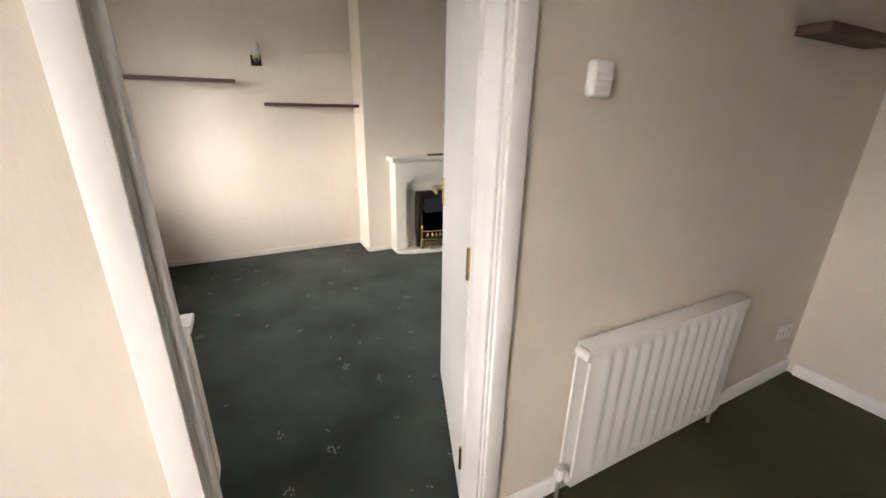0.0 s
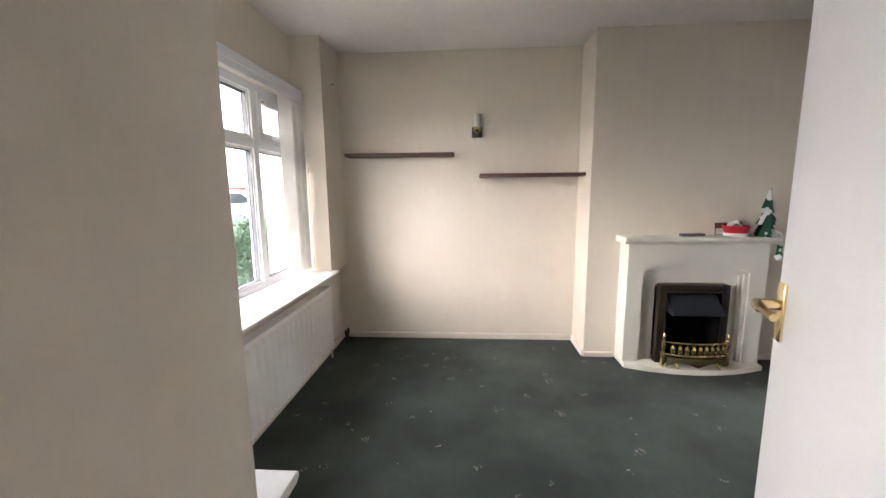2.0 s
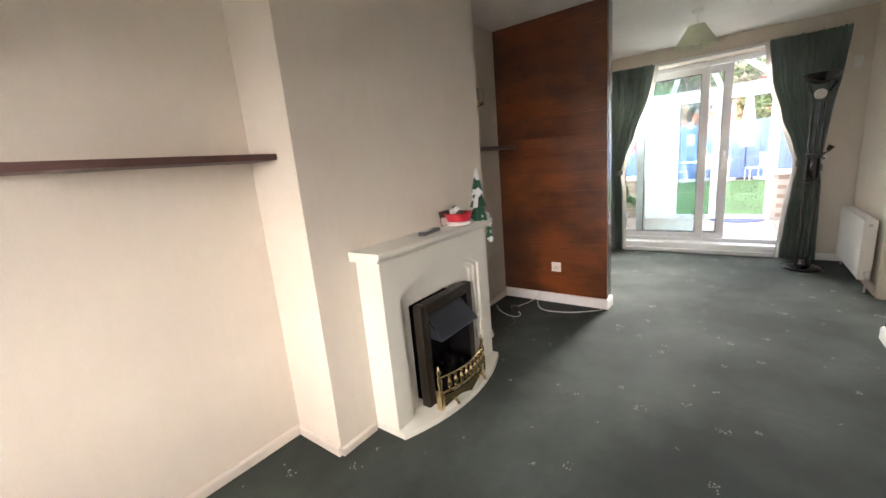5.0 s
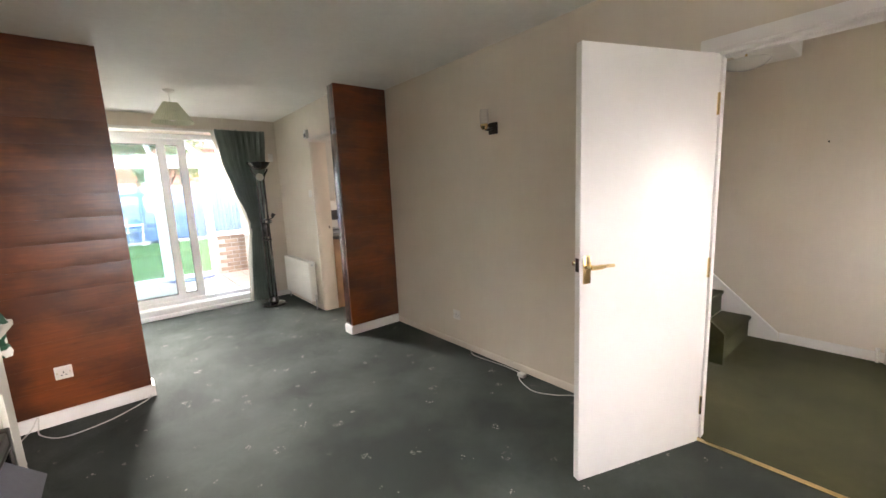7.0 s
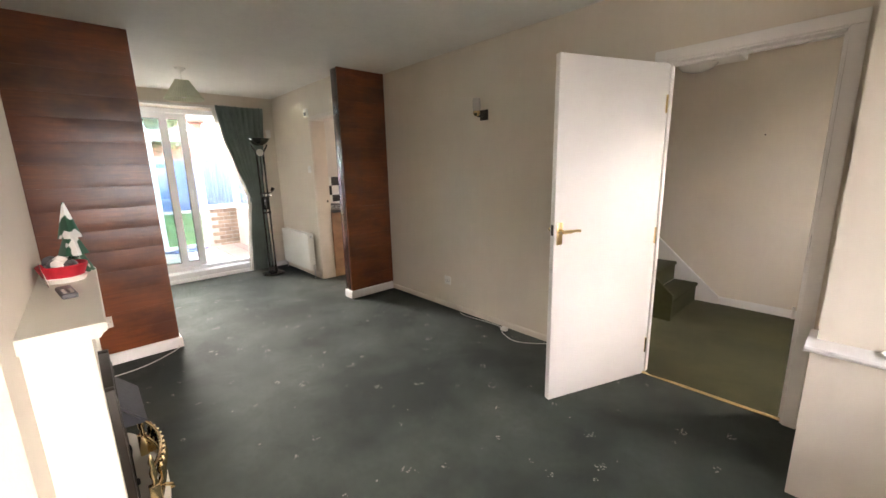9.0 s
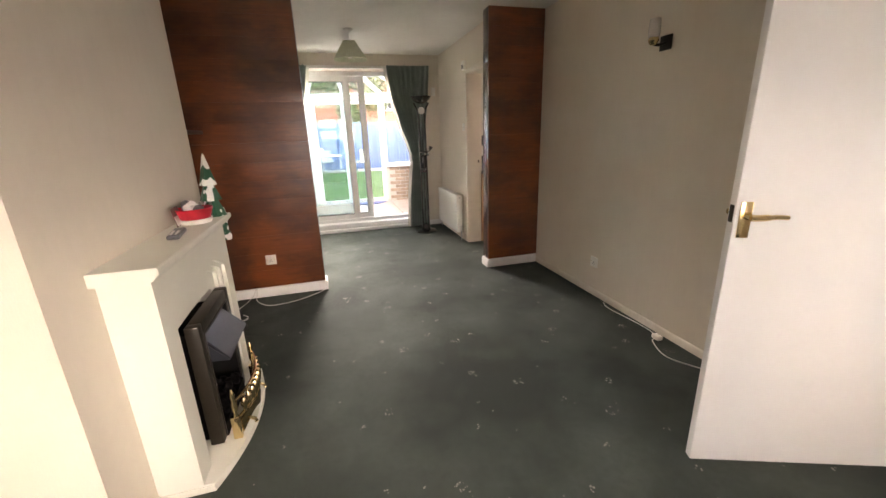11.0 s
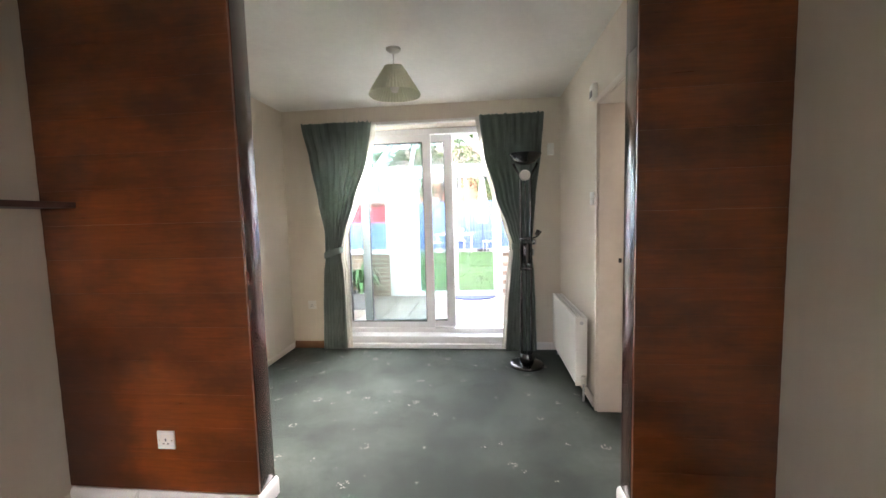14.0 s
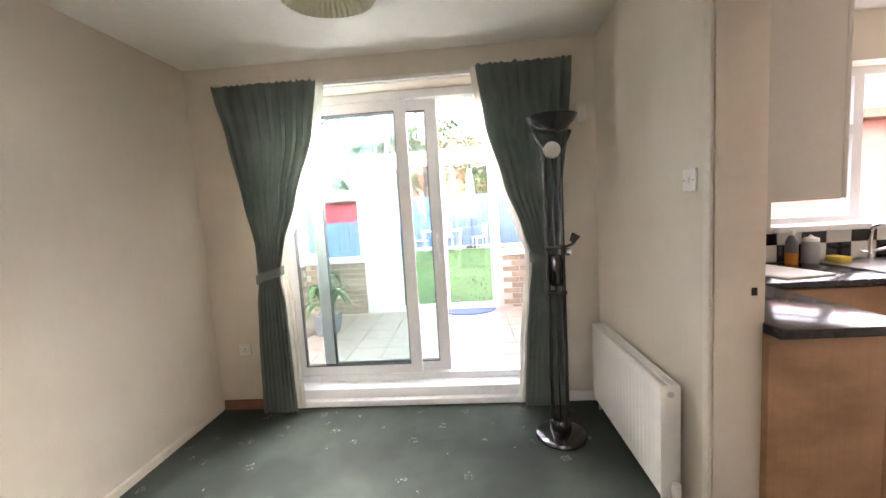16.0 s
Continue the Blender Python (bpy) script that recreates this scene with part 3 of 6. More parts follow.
# front window, four lights with small top vents
win = thing("window_1", pose(0, 0, 0), "white plastic-framed front window of four lights", "window", kind="structure")
WY = [1.66, 2.215, 2.785, 3.345, 3.826]
FX0, FX1 = -1.20, -1.13
WZ0, WZ1, WT = 0.664, 1.968, 1.60
part("frame", wall_along(B(), "y", FX0, FX1, WY[0], WY[-1], WZ0, WZ1, [(a + (0.045 if i == 0 else 0.03), b - (0.045 if i == 3 else 0.03), WZ0 + 0.05, WZ1 - 0.05) for i, (a, b) in enumerate(zip(WY, WY[1:]))]), UPVC, win)
for i, (a, b) in enumerate(zip(WY, WY[1:])):
    a, b = a + (0.045 if i == 0 else 0.03), b - (0.045 if i == 3 else 0.03)
    part("transom", box(B(), FX0, a, WT - 0.03, FX1, b, WT + 0.03, 0.004), UPVC, win)
    for z0, z1, vent in ((WZ0 + 0.05, WT - 0.03, False), (WT + 0.03, WZ1 - 0.05, i in (0, 3))):
        w_ = 0.042 if vent else 0.016
        sash = part("sash", wall_along(B(), "y", FX0 + 0.012, FX1 + (0.014 if vent else -0.012), a, b, z0, z1, [(a + w_, b - w_, z0 + w_, z1 - w_)]), UPVC, win)
        part("gasket", wall_along(B(), "y", FX0 + 0.02, FX1 - 0.018 if not vent else FX1 + 0.008, a + w_ - 0.001, b - w_ + 0.001, z0 + w_ - 0.001, z1 - w_ + 0.001, [(a + w_ + 0.005, b - w_ - 0.005, z0 + w_ + 0.005, z1 - w_ - 0.005)]), GASKET, sash, "black rubber gasket")
        pane = part("pane", box(B(), FX0 + 0.03, a + w_ + 0.004, z0 + w_ + 0.004, FX0 + 0.036, b - w_ - 0.004, z1 - w_ - 0.004), GLASS_FRONT, sash)
        pane.visible_shadow = False
        if vent:
            bm = box(B(), FX1 + 0.014, (a + b) / 2 - 0.055, z0 + 0.012, FX1 + 0.034, (a + b) / 2 + 0.055, z0 + 0.03, 0.005)
            box(bm, FX1 + 0.012, (a + b) / 2 - 0.02, z0 + 0.006, FX1 + 0.022, (a + b) / 2 + 0.02, z0 + 0.034, 0.003)
            part("handle", bm, UPVC, sash)
sill = prism(B(), [(-1.128, 0.661), (-0.822, 0.661), (-0.812, 0.666), (-0.809, 0.674), (-0.812, 0.682), (-0.822, 0.686), (-1.128, 0.686)], "y", 1.64, 3.828)
box(sill, -0.868, 3.828, 0.661, -0.815, 3.86, 0.686, 0.004)
structure("window_sill", sill, GLOSS, "deep white gloss window board with a rounded nose", "window sill")
ledge = prism(B(), [(1.562, 0.661), (1.665, 0.661), (1.674, 0.668), (1.676, 0.675), (1.672, 0.683), (1.662, 0.687), (1.562, 0.687)], "x", -0.812, -0.172)
box(ledge, -0.199, 1.44, 0.661, -0.172, 1.562, 0.687, 0.006)
structure("window_ledge", ledge, GLOSS, "white gloss ledge wrapping the boxed-in pier", "ledge")

# vertical blind, drawn back
blind = thing("vertical_blind", pose(-1.05, 0, 0), "white vertical blind drawn back beside the front window", "blind")
part("headrail", box(B(), -0.028, 1.62, 1.965, 0.028, 3.81, 2.01, 0.004), UPVC, blind)
part("fascia", box(B(), 0.030, 1.62, 1.925, 0.036, 3.81, 2.025, 0.001), UPVC, blind)
for z in (1.93, 1.972, 2.012):
    part("rib", box(B(), 0.0362, 1.62, z, 0.043, 3.81, z + 0.011, 0.003), UPVC, blind)
rng = random.Random(4)
for i in range(14):
    y = 3.60 + i * 0.014
    a = radians(58 + rng.uniform(-5, 5))
    bm = B()
    dx, dy = 0.044 * math.sin(a), 0.044 * math.cos(a)
    loft(bm, [[(-dx, y - dy, z), (0.0, y + 0.004, z), (dx, y + dy, z), (dx, y + dy + 0.001, z), (0, y + 0.006, z), (-dx, y - dy + 0.001, z)] for z in (0.715, 1.962)])
    part("slat", bm, LINING, blind)
bm = tube(B(), smooth_path([(0.05, 3.79, 1.95), (0.055, 3.80, 1.3), (0.06, 3.795, 0.78), (0.065, 3.80, 0.72), (0.055, 3.81, 0.78), (0.05, 3.805, 1.3)], 4), 0.0022, 6)
part("bead_chain", bm, PLASTIC, blind)

# hall front door, out of view; its glazing is sized to light the hall
hd = thing("door_2", pose(0, 0, 0), "unseen white front door, its glazed panel sized to light the hall", "door", kind="structure")
part("leaf", wall_along(B(), "y", -1.30, -1.25, -0.595, 0.345, 0.01, 2.045, [(-0.46, 0.06, 0.85, 1.88)]), UPVC, hd)
pane = part("pane", box(B(), -1.278, -0.462, 0.848, -1.272, 0.062, 1.882), GLASS, hd)
pane.visible_shadow = False

# patio doors
pat = thing("patio_door", pose(0, 0, 0), "white plastic sliding patio doors, one leaf slid partly open", "patio door", kind="structure")
PY0, PY1, PZ0, PZ1 = 1.80, 3.76, 0.115, 2.215
part("frame", wall_along(B(), "y", 5.84, 5.945, PY0, PY1, PZ0, PZ1, [(PY0 + 0.05, PY1 - 0.05, PZ0 + 0.045, PZ1 - 0.055)]), UPVC, pat)


def patio_leaf(y0, y1, x0, x1, handle):
    z0, z1 = PZ0 + 0.03, PZ1 - 0.045
    leaf = part("leaf", wall_along(B(), "y", x0, x1, y0, y1, z0, z1, [(y0 + 0.085, y1 - 0.085, z0 + 0.085, z1 - 0.085)]), UPVC, pat)
    part("gasket", wall_along(B(), "y", x0 - 0.002, x1 + 0.002, y0 + 0.083, y1 - 0.083, z0 + 0.083, z1 - 0.083, [(y0 + 0.089, y1 - 0.089, z0 + 0.089, z1 - 0.089)]), GASKET, leaf)
    pn = part("pane", box(B(), (x0 + x1) / 2 - 0.003, y0 + 0.084, z0 + 0.084, (x0 + x1) / 2 + 0.003, y1 - 0.084, z1 - 0.084), GLASS_AQUA, leaf)
    pn.visible_shadow = False
    if handle:
        bm = box(B(), x0 - 0.012, y0 + 0.025, 0.98, x0, y0 + 0.06, 1.20, 0.004)
        tube(bm, smooth_path([(x0 - 0.01, y0 + 0.043, 1.00), (x0 - 0.045, y0 + 0.043, 1.02), (x0 - 0.05, y0 + 0.043, 1.09), (x0 - 0.045, y0 + 0.043, 1.16), (x0 - 0.01, y0 + 0.043, 1.18)], 4), 0.008, 8)
        part("handle", bm, UPVC, leaf)
    return leaf


patio_leaf(2.745, 3.72, 5.853, 5.889, False)
patio_leaf(2.53, 3.505, 5.898, 5.934, True)
step = box(B(), 5.66, 1.80, 0.0, 5.84, 3.76, 0.045, 0.004)
box(step, 5.70, 1.80, 0.045, 5.95, 3.76, 0.115, 0.004)
structure("patio_step", step, UPVC, "white stepped sill under the patio doors", "sill")
structure("patio_lintel", box(B(), 5.672, 1.76, 2.222, 5.684, 3.80, 2.262, 0.003), GLOSS, "white batten over the patio doors", "trim")
rail = thing("curtain_rail", pose(5.643, 0, 2.235), "white curtain rail over the patio doors", "curtain rail")
part("track", box(B(), -0.012, 1.64, -0.012, 0.012, 4.0, 0.012, 0.003), PLASTIC, rail)
for y in (1.72, 2.8, 3.9):
    part("bracket", box(B(), 0.012, y - 0.012, -0.01, 0.0365, y + 0.012, 0.01, 0.002), PLASTIC, rail)


# ---- lounge things ----
def curtain(sign, label):
    """A pleated curtain held in by a tie-back. Rows: height, outer edge, inner edge."""
    rows = {1: [(2.252, 3.975, 3.275), (1.9, 3.90, 3.33), (1.5, 3.83, 3.47), (1.2, 3.775, 3.575), (1.05, 3.775, 3.615), (0.95, 3.775, 3.62), (0.8, 3.80, 3.60), (0.4, 3.83, 3.60), (0.02, 3.85, 3.60)],
            -1: [(2.252, 1.665, 2.255), (1.9, 1.69, 2.21), (1.5, 1.735, 2.10), (1.2, 1.76, 1.99), (1.05, 1.775, 1.945), (0.95, 1.775, 1.945), (0.8, 1.755, 1.965), (0.4, 1.74, 2.0), (0.02, 1.735, 2.025)]}[sign]
    t = thing("curtain", pose(5.573, 0, 0), label, "curtain", "curtains at the patio doors")

    def at(z, k):
        for (za, *a), (zb, *b) in zip(rows, rows[1:]):
            if za >= z >= zb:
                u = (za - z) / (za - zb)
                u = u * u * (3 - 2 * u) * 0.5 + u * 0.5
                return a[k] + (b[k] - a[k]) * u
        return rows[-1][k + 1]
    def sheet(off, shift, pleats, amp):
        rings = []
        for i in range(61):
            z = 2.252 - 2.232 * i / 60
            oy, iy = at(z, 0), at(z, 1)
            width = abs(oy - iy)
            ring = []
            for j in range(113):
                s = j / 112
                ph = 2 * math.pi * pleats * s
                a = amp * (0.55 + 0.45 * noise.noise((s * 6, z * 0.8, sign * 3.1)) + 0.2 * math.sin(s * 9 + z)) * min(1.0, 0.35 + width)
                if z > 2.17:
                    a *= 0.5
                y = oy + (iy - oy) * s + shift * sign * -1 * s + 0.006 * math.sin(ph * 2 + z * 2)
                top = (0.016 * noise.noise((s * 34, sign, 5)) + 0.006 * math.sin(ph * 2)) if i == 0 else 0
                ring.append((off + a * math.sin(ph + 0.5 * math.sin(z * 2.2 + s * 5)) - 0.02 * (1 - abs(z - 1.0)) * (abs(z - 1) < 1), y, z + top))
            rings.append(ring)
        bm = loft(B(), rings, closed=False)
        bmesh.ops.solidify(bm, geom=bm.faces, thickness=0.002)
        return bm
    part("fabric", sheet(0.0, 0.0, 8, 0.028), CURTAIN, t)
    part("lining", sheet(0.052, 0.035, 8, 0.016), LINING, t, "off-white lining")
    bm = B()
    oy, iy = at(1.0, 0), at(1.0, 1)
    mid, half = (oy + iy) / 2, abs(oy - iy) / 2 + 0.012
    loft(bm, [[(-0.012 + (0.052 + d) * math.cos(a), mid + (half + d) * math.sin(a), 1.0 + z - 0.03 * math.sin(a) * sign) for z, d in ((-0.03, 0), (-0.03, 0.006), (0.03, 0.006), (0.03, 0))] for a in [2 * math.pi * k / 28 for k in range(29)]], caps=False)
    part("tie_back", bm, CURTAIN, t)
    return t


curtain(1, "dark green pleated curtain tied back beside patio doors")
curtain(-1, "dark green pleated curtain tied back behind the floor lamp")


def radiator(name, m, width, height, label, grille, valve_side=1, pitch=0.0333, rib=0.010):
    """Pressed steel panel radiator; local x along it, y out from the wall, z up from the floor."""
    t = thing(name, m, label, "radiator")
    z0 = 0.10
    z1 = height
    for yf, nm in (((0.035, "back_panel"), (0.098, "front_panel")) if grille else ((0.030, "back_panel"), (0.085, "front_panel"))):
        n = int((width - 0.03) / pitch)
        flat, wavy = [(0.0, yf)], [(0.0, yf)]
        for i in range(n):
            x = (width - n * pitch) / 2 + (i + 0.5) * pitch
            for dx, dy in ((-0.36, 0.0), (-0.16, rib), (0.16, rib), (0.36, 0.0)):
                flat.append((x + dx * pitch, yf))
                wavy.append((x + dx * pitch, yf + dy))
        back = [(width, yf), (width, yf - 0.009), (0.0, yf - 0.009)]
        flat, wavy = flat + back, wavy + back
        bm = loft(B(), [[(x, y, z) for x, y in pr] for z, pr in ((z0, flat), (z0 + 0.028, flat), (z0 + 0.05, wavy), (z1 - 0.05, wavy), (z1 - 0.028, flat), (z1, flat))])
        part(nm, bm, RAD_W, t)
    if grille:
        bm = B()
        n = int(width / 0.017)
        for i in range(n):
            box(bm, (i + 0.5) * width / n - 0.002, 0.03, z1 - 0.001, (i + 0.5) * width / n + 0.002, 0.095, z1 + 0.004)
        box(bm, 0, 0.024, z1 - 0.003, width, 0.034, z1 + 0.006, 0.002)
        box(bm, 0, 0.090, z1 - 0.003, width, 0.105, z1 + 0.006, 0.002)
        box(bm, 0, 0.060, z1 - 0.001, width, 0.066, z1 + 0.005, 0.001)
        # shade in the grille slots comes from this block's black colour
        part("convector", box(B(), 0.01, 0.038, z0 + 0.03, width - 0.01, 0.086, z1 - 0.025), BLACK, t, "convector block, black to make the grille slots look shaded")
        part("top_grille", bm, RAD_W, t)
        for x in (-0.004, width):
            part("side_panel", box(B(), x, 0.024, z0, x + 0.004, 0.105, z1 + 0.004, 0.001), RAD_W, t)
            part("bleed_plug", tube(B(), [(x - 0.006, 0.064, z1 - 0.03), (x + 0.010, 0.064, z1 - 0.03)], 0.013, 14), STEEL, t, "dull metal bleed plug")
    else:
        for x in (0.0, width):
            for z in (z1 - 0.025, z0 + 0.025):
                part("end_cap", tube(B(), [(x, 0.028, z), (x, 0.085, z)], 0.017, 12), RAD_W, t)
        part("top_seam", box(B(), 0.004, 0.020, z1 - 0.004, width - 0.004, 0.088, z1 + 0.002, 0.001), RAD_W, t)
    for x, s in ((-0.03, -1), (width + 0.03, 1)):
        bm = B()
        tube(bm, [(x, 0.055, 0.0), (x, 0.055, 0.125)], 0.0075, 10)
        tube(bm, [(x, 0.055, 0.125), (x - s * 0.034, 0.055, 0.125)], 0.011, 10)
        v = part("valve", bm, STEEL, t, "dull metal valve and pipe")
        bm = lathe(B(), [(0.0, 0.0), (0.017, 0.0), (0.019, 0.01), (0.017, 0.05 if s == valve_side else 0.025), (0.0, 0.055 if s == valve_side else 0.027)], (x, 0.055, 0.13), 14)
        part("valve_cap", bm, PLASTIC, v)
    for x in (0.15, width - 0.15):
        part("wall_bracket", box(B(), x - 0.015, 0.0, z0 + 0.06, x + 0.015, 0.03, z1 - 0.06), STEEL, t)
    return t


radiator("radiator", pose(-0.93, 3.74, 0, 0, 0, -90), 1.95, 0.585, "long white ribbed panel radiator under the front window", False, -1, 0.072, 0.015)
radiator("radiator", pose(1.845, 0.97, 0, 0, 0, 180), 0.885, 0.675, "white ribbed double radiator on the hall wall", False, 1, 0.066, 0.008)
radiator("radiator", pose(4.63, 1.49, 0, 0, 0, 0), 0.88, 0.585, "white panel radiator with a top grille", True, -1, 0.04, 0.004)


def shelf(x0, x1, z, depth, y_wall, label, t=0.026):
    s = thing("wall_shelf", pose((x0 + x1) / 2, y_wall, z), label, "shelf", "floating wall shelves")
    h = (x1 - x0) / 2
    part("board", box(B(), -h, -depth, -t, h, -0.001, 0.0, 0.003), SHELF, s)
    return s


shelf(-0.80, 0.085, 1.60, 0.15, 4.22, "dark wood floating shelf on the cream alcove wall")
shelf(0.29, 1.097, 1.425, 0.225, 4.22, "dark wood floating shelf beside the chimney breast")
shelf(2.56, 3.44, 1.43, 0.19, 4.22, "dark wood floating shelf in the far alcove")
hs = thing("wall_shelf", pose(2.04, 0.97, 1.67), "dark wood shelf high on the hall wall", "shelf", "floating wall shelves")
part("board", box(B(), -0.25, -0.10, -0.032, 0.30, -0.001, 0.0, 0.003), SHELF, hs)


def wall_light(m, label):
    """Local y out from the wall."""
    t = thing("wall_light", m, label, "wall light", "matching wall lights")
    part("backplate", box(B(), -0.042, 0.0, -0.042, 0.042, 0.014, 0.042, 0.004), BRONZE, t, "dark bronze square backplate")
    bm = tube(B(), smooth_path([(0, 0.012, 0.0), (0, 0.05, -0.012), (0, 0.085, -0.012), (0, 0.10, 0.0)], 4), 0.009, 10)
    part("arm", bm, BRONZE, t)
    part("cup", lathe(B(), [(0.0, -0.016), (0.016, -0.015), (0.024, -0.004), (0.030, 0.008), (0.028, 0.024), (0.0, 0.024)], (0, 0.10, 0), 18), BRASS, t, "tarnished brass cup")
    part("shade", lathe(B(), [(0.022, 0.024), (0.030, 0.030), (0.033, 0.06), (0.032, 0.10), (0.029, 0.125), (0.026, 0.125), (0.029, 0.10), (0.030, 0.06), (0.020, 0.032)], (0, 0.10, 0), 20), FROST, t, "frosted pale glass shade")
    return t


wall_light(pose(0.27, 4.22, 1.765, 0, 0, 180), "small bronze wall light with a white glass shade")
wall_light(pose(2.02, 1.075, 1.83), "small bronze wall light with a white glass shade")
wall_light(pose(3.0, 4.22, 1.765, 0, 0, 180), "small bronze wall light above the alcove shelf")


# fireplace
def arch(x0, x1, zs, zt, n=24, z0=0.035):
    """Up the left side, over a flat arch and down the right."""
    c, hw, rise = (x0 + x1) / 2, (x1 - x0) / 2, zt - zs
    r = (hw * hw + rise * rise) / (2 * rise)
    out = [(x0, z0), (x0, (z0 + zs) / 2)]
    for k in range(n + 1):
        x = x0 + (x1 - x0) * k / n
        out.append((x, zt - r + math.sqrt(max(r * r - (x - c) ** 2, 0))))
    return out + [(x1, (z0 + zs) / 2), (x1, z0)]


fp = thing("fireplace", pose(0, 0, 0), "cream painted fire surround with stepped arch and curved hearth", "fireplace")
HX = [1.335 + (2.298 - 1.335) * k / 20 for k in range(21)]
hearth_line = [(x, 3.684 - 0.105 * (1 - ((x - 1.8165) / 0.4815) ** 2)) for x in HX]
bm = prism(B(), [(1.335, 3.879)] + hearth_line + [(2.298, 3.879)], "z", 0.0, 0.034)
bmesh.ops.bevel(bm, geom=[e for e in bm.edges if all(v.co.z > 0.03 for v in e.verts)], offset=0.006, segments=2, affect="EDGES")
part("hearth", bm, STONE, fp)
YF, YB = 3.722, 3.879
outer = arch(1.447, 2.176, 0.70, 0.800)
n_ = len(outer)
rect = []
for i, (x, z) in enumerate(outer):
    if i < 2:
        rect.append((1.338, z))
    elif i >= n_ - 2:
        rect.append((2.288, z))
    else:
        u = (i - 2) / (n_ - 5)
        rect.append((1.338 + u * 0.950, 0.912))
rect[1] = (1.338, 0.6)
rect[-2] = (2.288, 0.6)
rings = [[(x, YB, z) for x, z in rect], [(x, YF, z) for x, z in rect]]
for k in range(3):
    s = k * 0.026
    a = arch(1.447 + s, 2.176 - s, 0.70 - s * 0.5, 0.800 - s)
    rings.append([(x, YF + k * 0.017, z) for x, z in a])
    rings.append([(x, YF + (k + 1) * 0.017, z) for x, z in a])
inner = [(x, z) for x, z in arch(1.556, 2.046, 0.615, 0.622)]
rings.append([(x, YF + 0.051, z) for x, z in inner])
rings.append([(x, YB, z) for x, z in inner])
bm = loft(B(), rings, closed=False)
bmesh.ops.bevel(bm, geom=[e for e in bm.edges if e.calc_face_angle(0) > 1.0], offset=0.0022, segments=2, affect="EDGES")
part("surround", bm, STONE, fp)
bm = prism(B(), [(3.70, 0.912), (3.695, 0.918), (3.690, 0.926), (3.682, 0.930), (3.678, 0.936), (3.678, 0.953), (3.682, 0.958), (3.879, 0.958), (3.879, 0.912)], "x", 1.302, 2.322)
part("mantel_shelf", bm, STONE, fp)

fire = thing("electric_fire", pose(0, 0, 0), "bronze-framed electric fire with hood and brass fret", "fire")
bm = B()
for x0, x1, z0, z1 in ((1.560, 1.606, 0.036, 0.618), (1.996, 2.042, 0.036, 0.618), (1.606, 1.996, 0.566, 0.618)):
    box(bm, x0, 3.696, z0, x1, 3.752, z1, 0.006)
part("frame", bm, BRONZE, fire, "dark bronze frame with worn edges")
bm = B()
for x0, x1, z0, z1 in ((1.604, 1.612, 0.04, 0.566), (1.990, 1.998, 0.04, 0.566), (1.612, 1.990, 0.560, 0.568)):
    box(bm, x0, 3.692, z0, x1, 3.704, z1, 0.002)
part("trim", bm, BRONZE, fire)
bm = box(B(), 1.607, 3.86, 0.036, 1.995, 3.87, 0.566)
box(bm, 1.607, 3.70, 0.036, 1.612, 3.86, 0.566)
box(bm, 1.990, 3.70, 0.036, 1.995, 3.86, 0.566)
box(bm, 1.612, 3.70, 0.560, 1.990, 3.86, 0.566)
part("firebox", bm, SOOT, fire)
bm = B()
loft(bm, [[(1.64, 3.73, 0.535), (1.96, 3.73, 0.535), (1.96, 3.728, 0.545), (1.64, 3.728, 0.545)], [(1.625, 3.625, 0.415), (1.975, 3.625, 0.415), (1.975, 3.619, 0.421), (1.625, 3.619, 0.421)]])
for x in (1.626, 1.970):
    loft(bm, [[(x, 3.73, 0.53), (x + 0.004, 3.73, 0.53), (x + 0.004, 3.73, 0.42), (x, 3.73, 0.42)], [(x, 3.628, 0.418), (x + 0.004, 3.628, 0.418), (x + 0.004, 3.628, 0.412), (x, 3.628, 0.412)]])
part("hood", bm, HOOD, fire, "dark grey sloping metal hood")
rng = random.Random(9)
bm = B()
for i in range(34):
    p = (rng.uniform(1.65, 1.95), rng.uniform(3.70, 3.82), 0.10 + rng.uniform(0, 0.09))
    s = rng.uniform(0.02, 0.04)
    bmesh.ops.create_icosphere(bm, subdivisions=1, radius=s, matrix=Matrix.Translation(p) @ Euler((rng.random() * 3, rng.random() * 3, 0)).to_matrix().to_4x4() @ Matrix.Diagonal((1, 0.8, 0.7, 1)))
box(bm, 1.612, 3.69, 0.036, 1.990, 3.85, 0.10)
tagged(part("coal_bed", bm, SOOT, fire, "dull black imitation coals"), kind="stuff")
def bow(x, y0=3.63, d=0.045):
    return y0 - d * (1 - ((x - 1.80) / 0.215) ** 2)
fret = part("fret", tube(B(), [(x, bow(x), 0.225) for x in [1.585 + 0.43 * k / 16 for k in range(17)]], 0.0075, 10), BRASS, fire, "polished brass fret with turned spindles")
part("lower_rail", tube(B(), [(x, bow(x), 0.135) for x in [1.585 + 0.43 * k / 16 for k in range(17)]], 0.0085, 10), BRASS, fret)
bm = B()
xs = [1.60 + 0.40 * k / 20 for k in range(21)]
loft(bm, [[(x, bow(x) - 0.004, 0.05 + 0.028 * abs(math.sin((x - 1.6) / 0.4 * math.pi * 2))), (x, bow(x) + 0.004, 0.05 + 0.028 * abs(math.sin((x - 1.6) / 0.4 * math.pi * 2))), (x, bow(x) + 0.004, 0.118), (x, bow(x) - 0.004, 0.118)] for x in xs])
part("apron", bm, BRASS, fret)
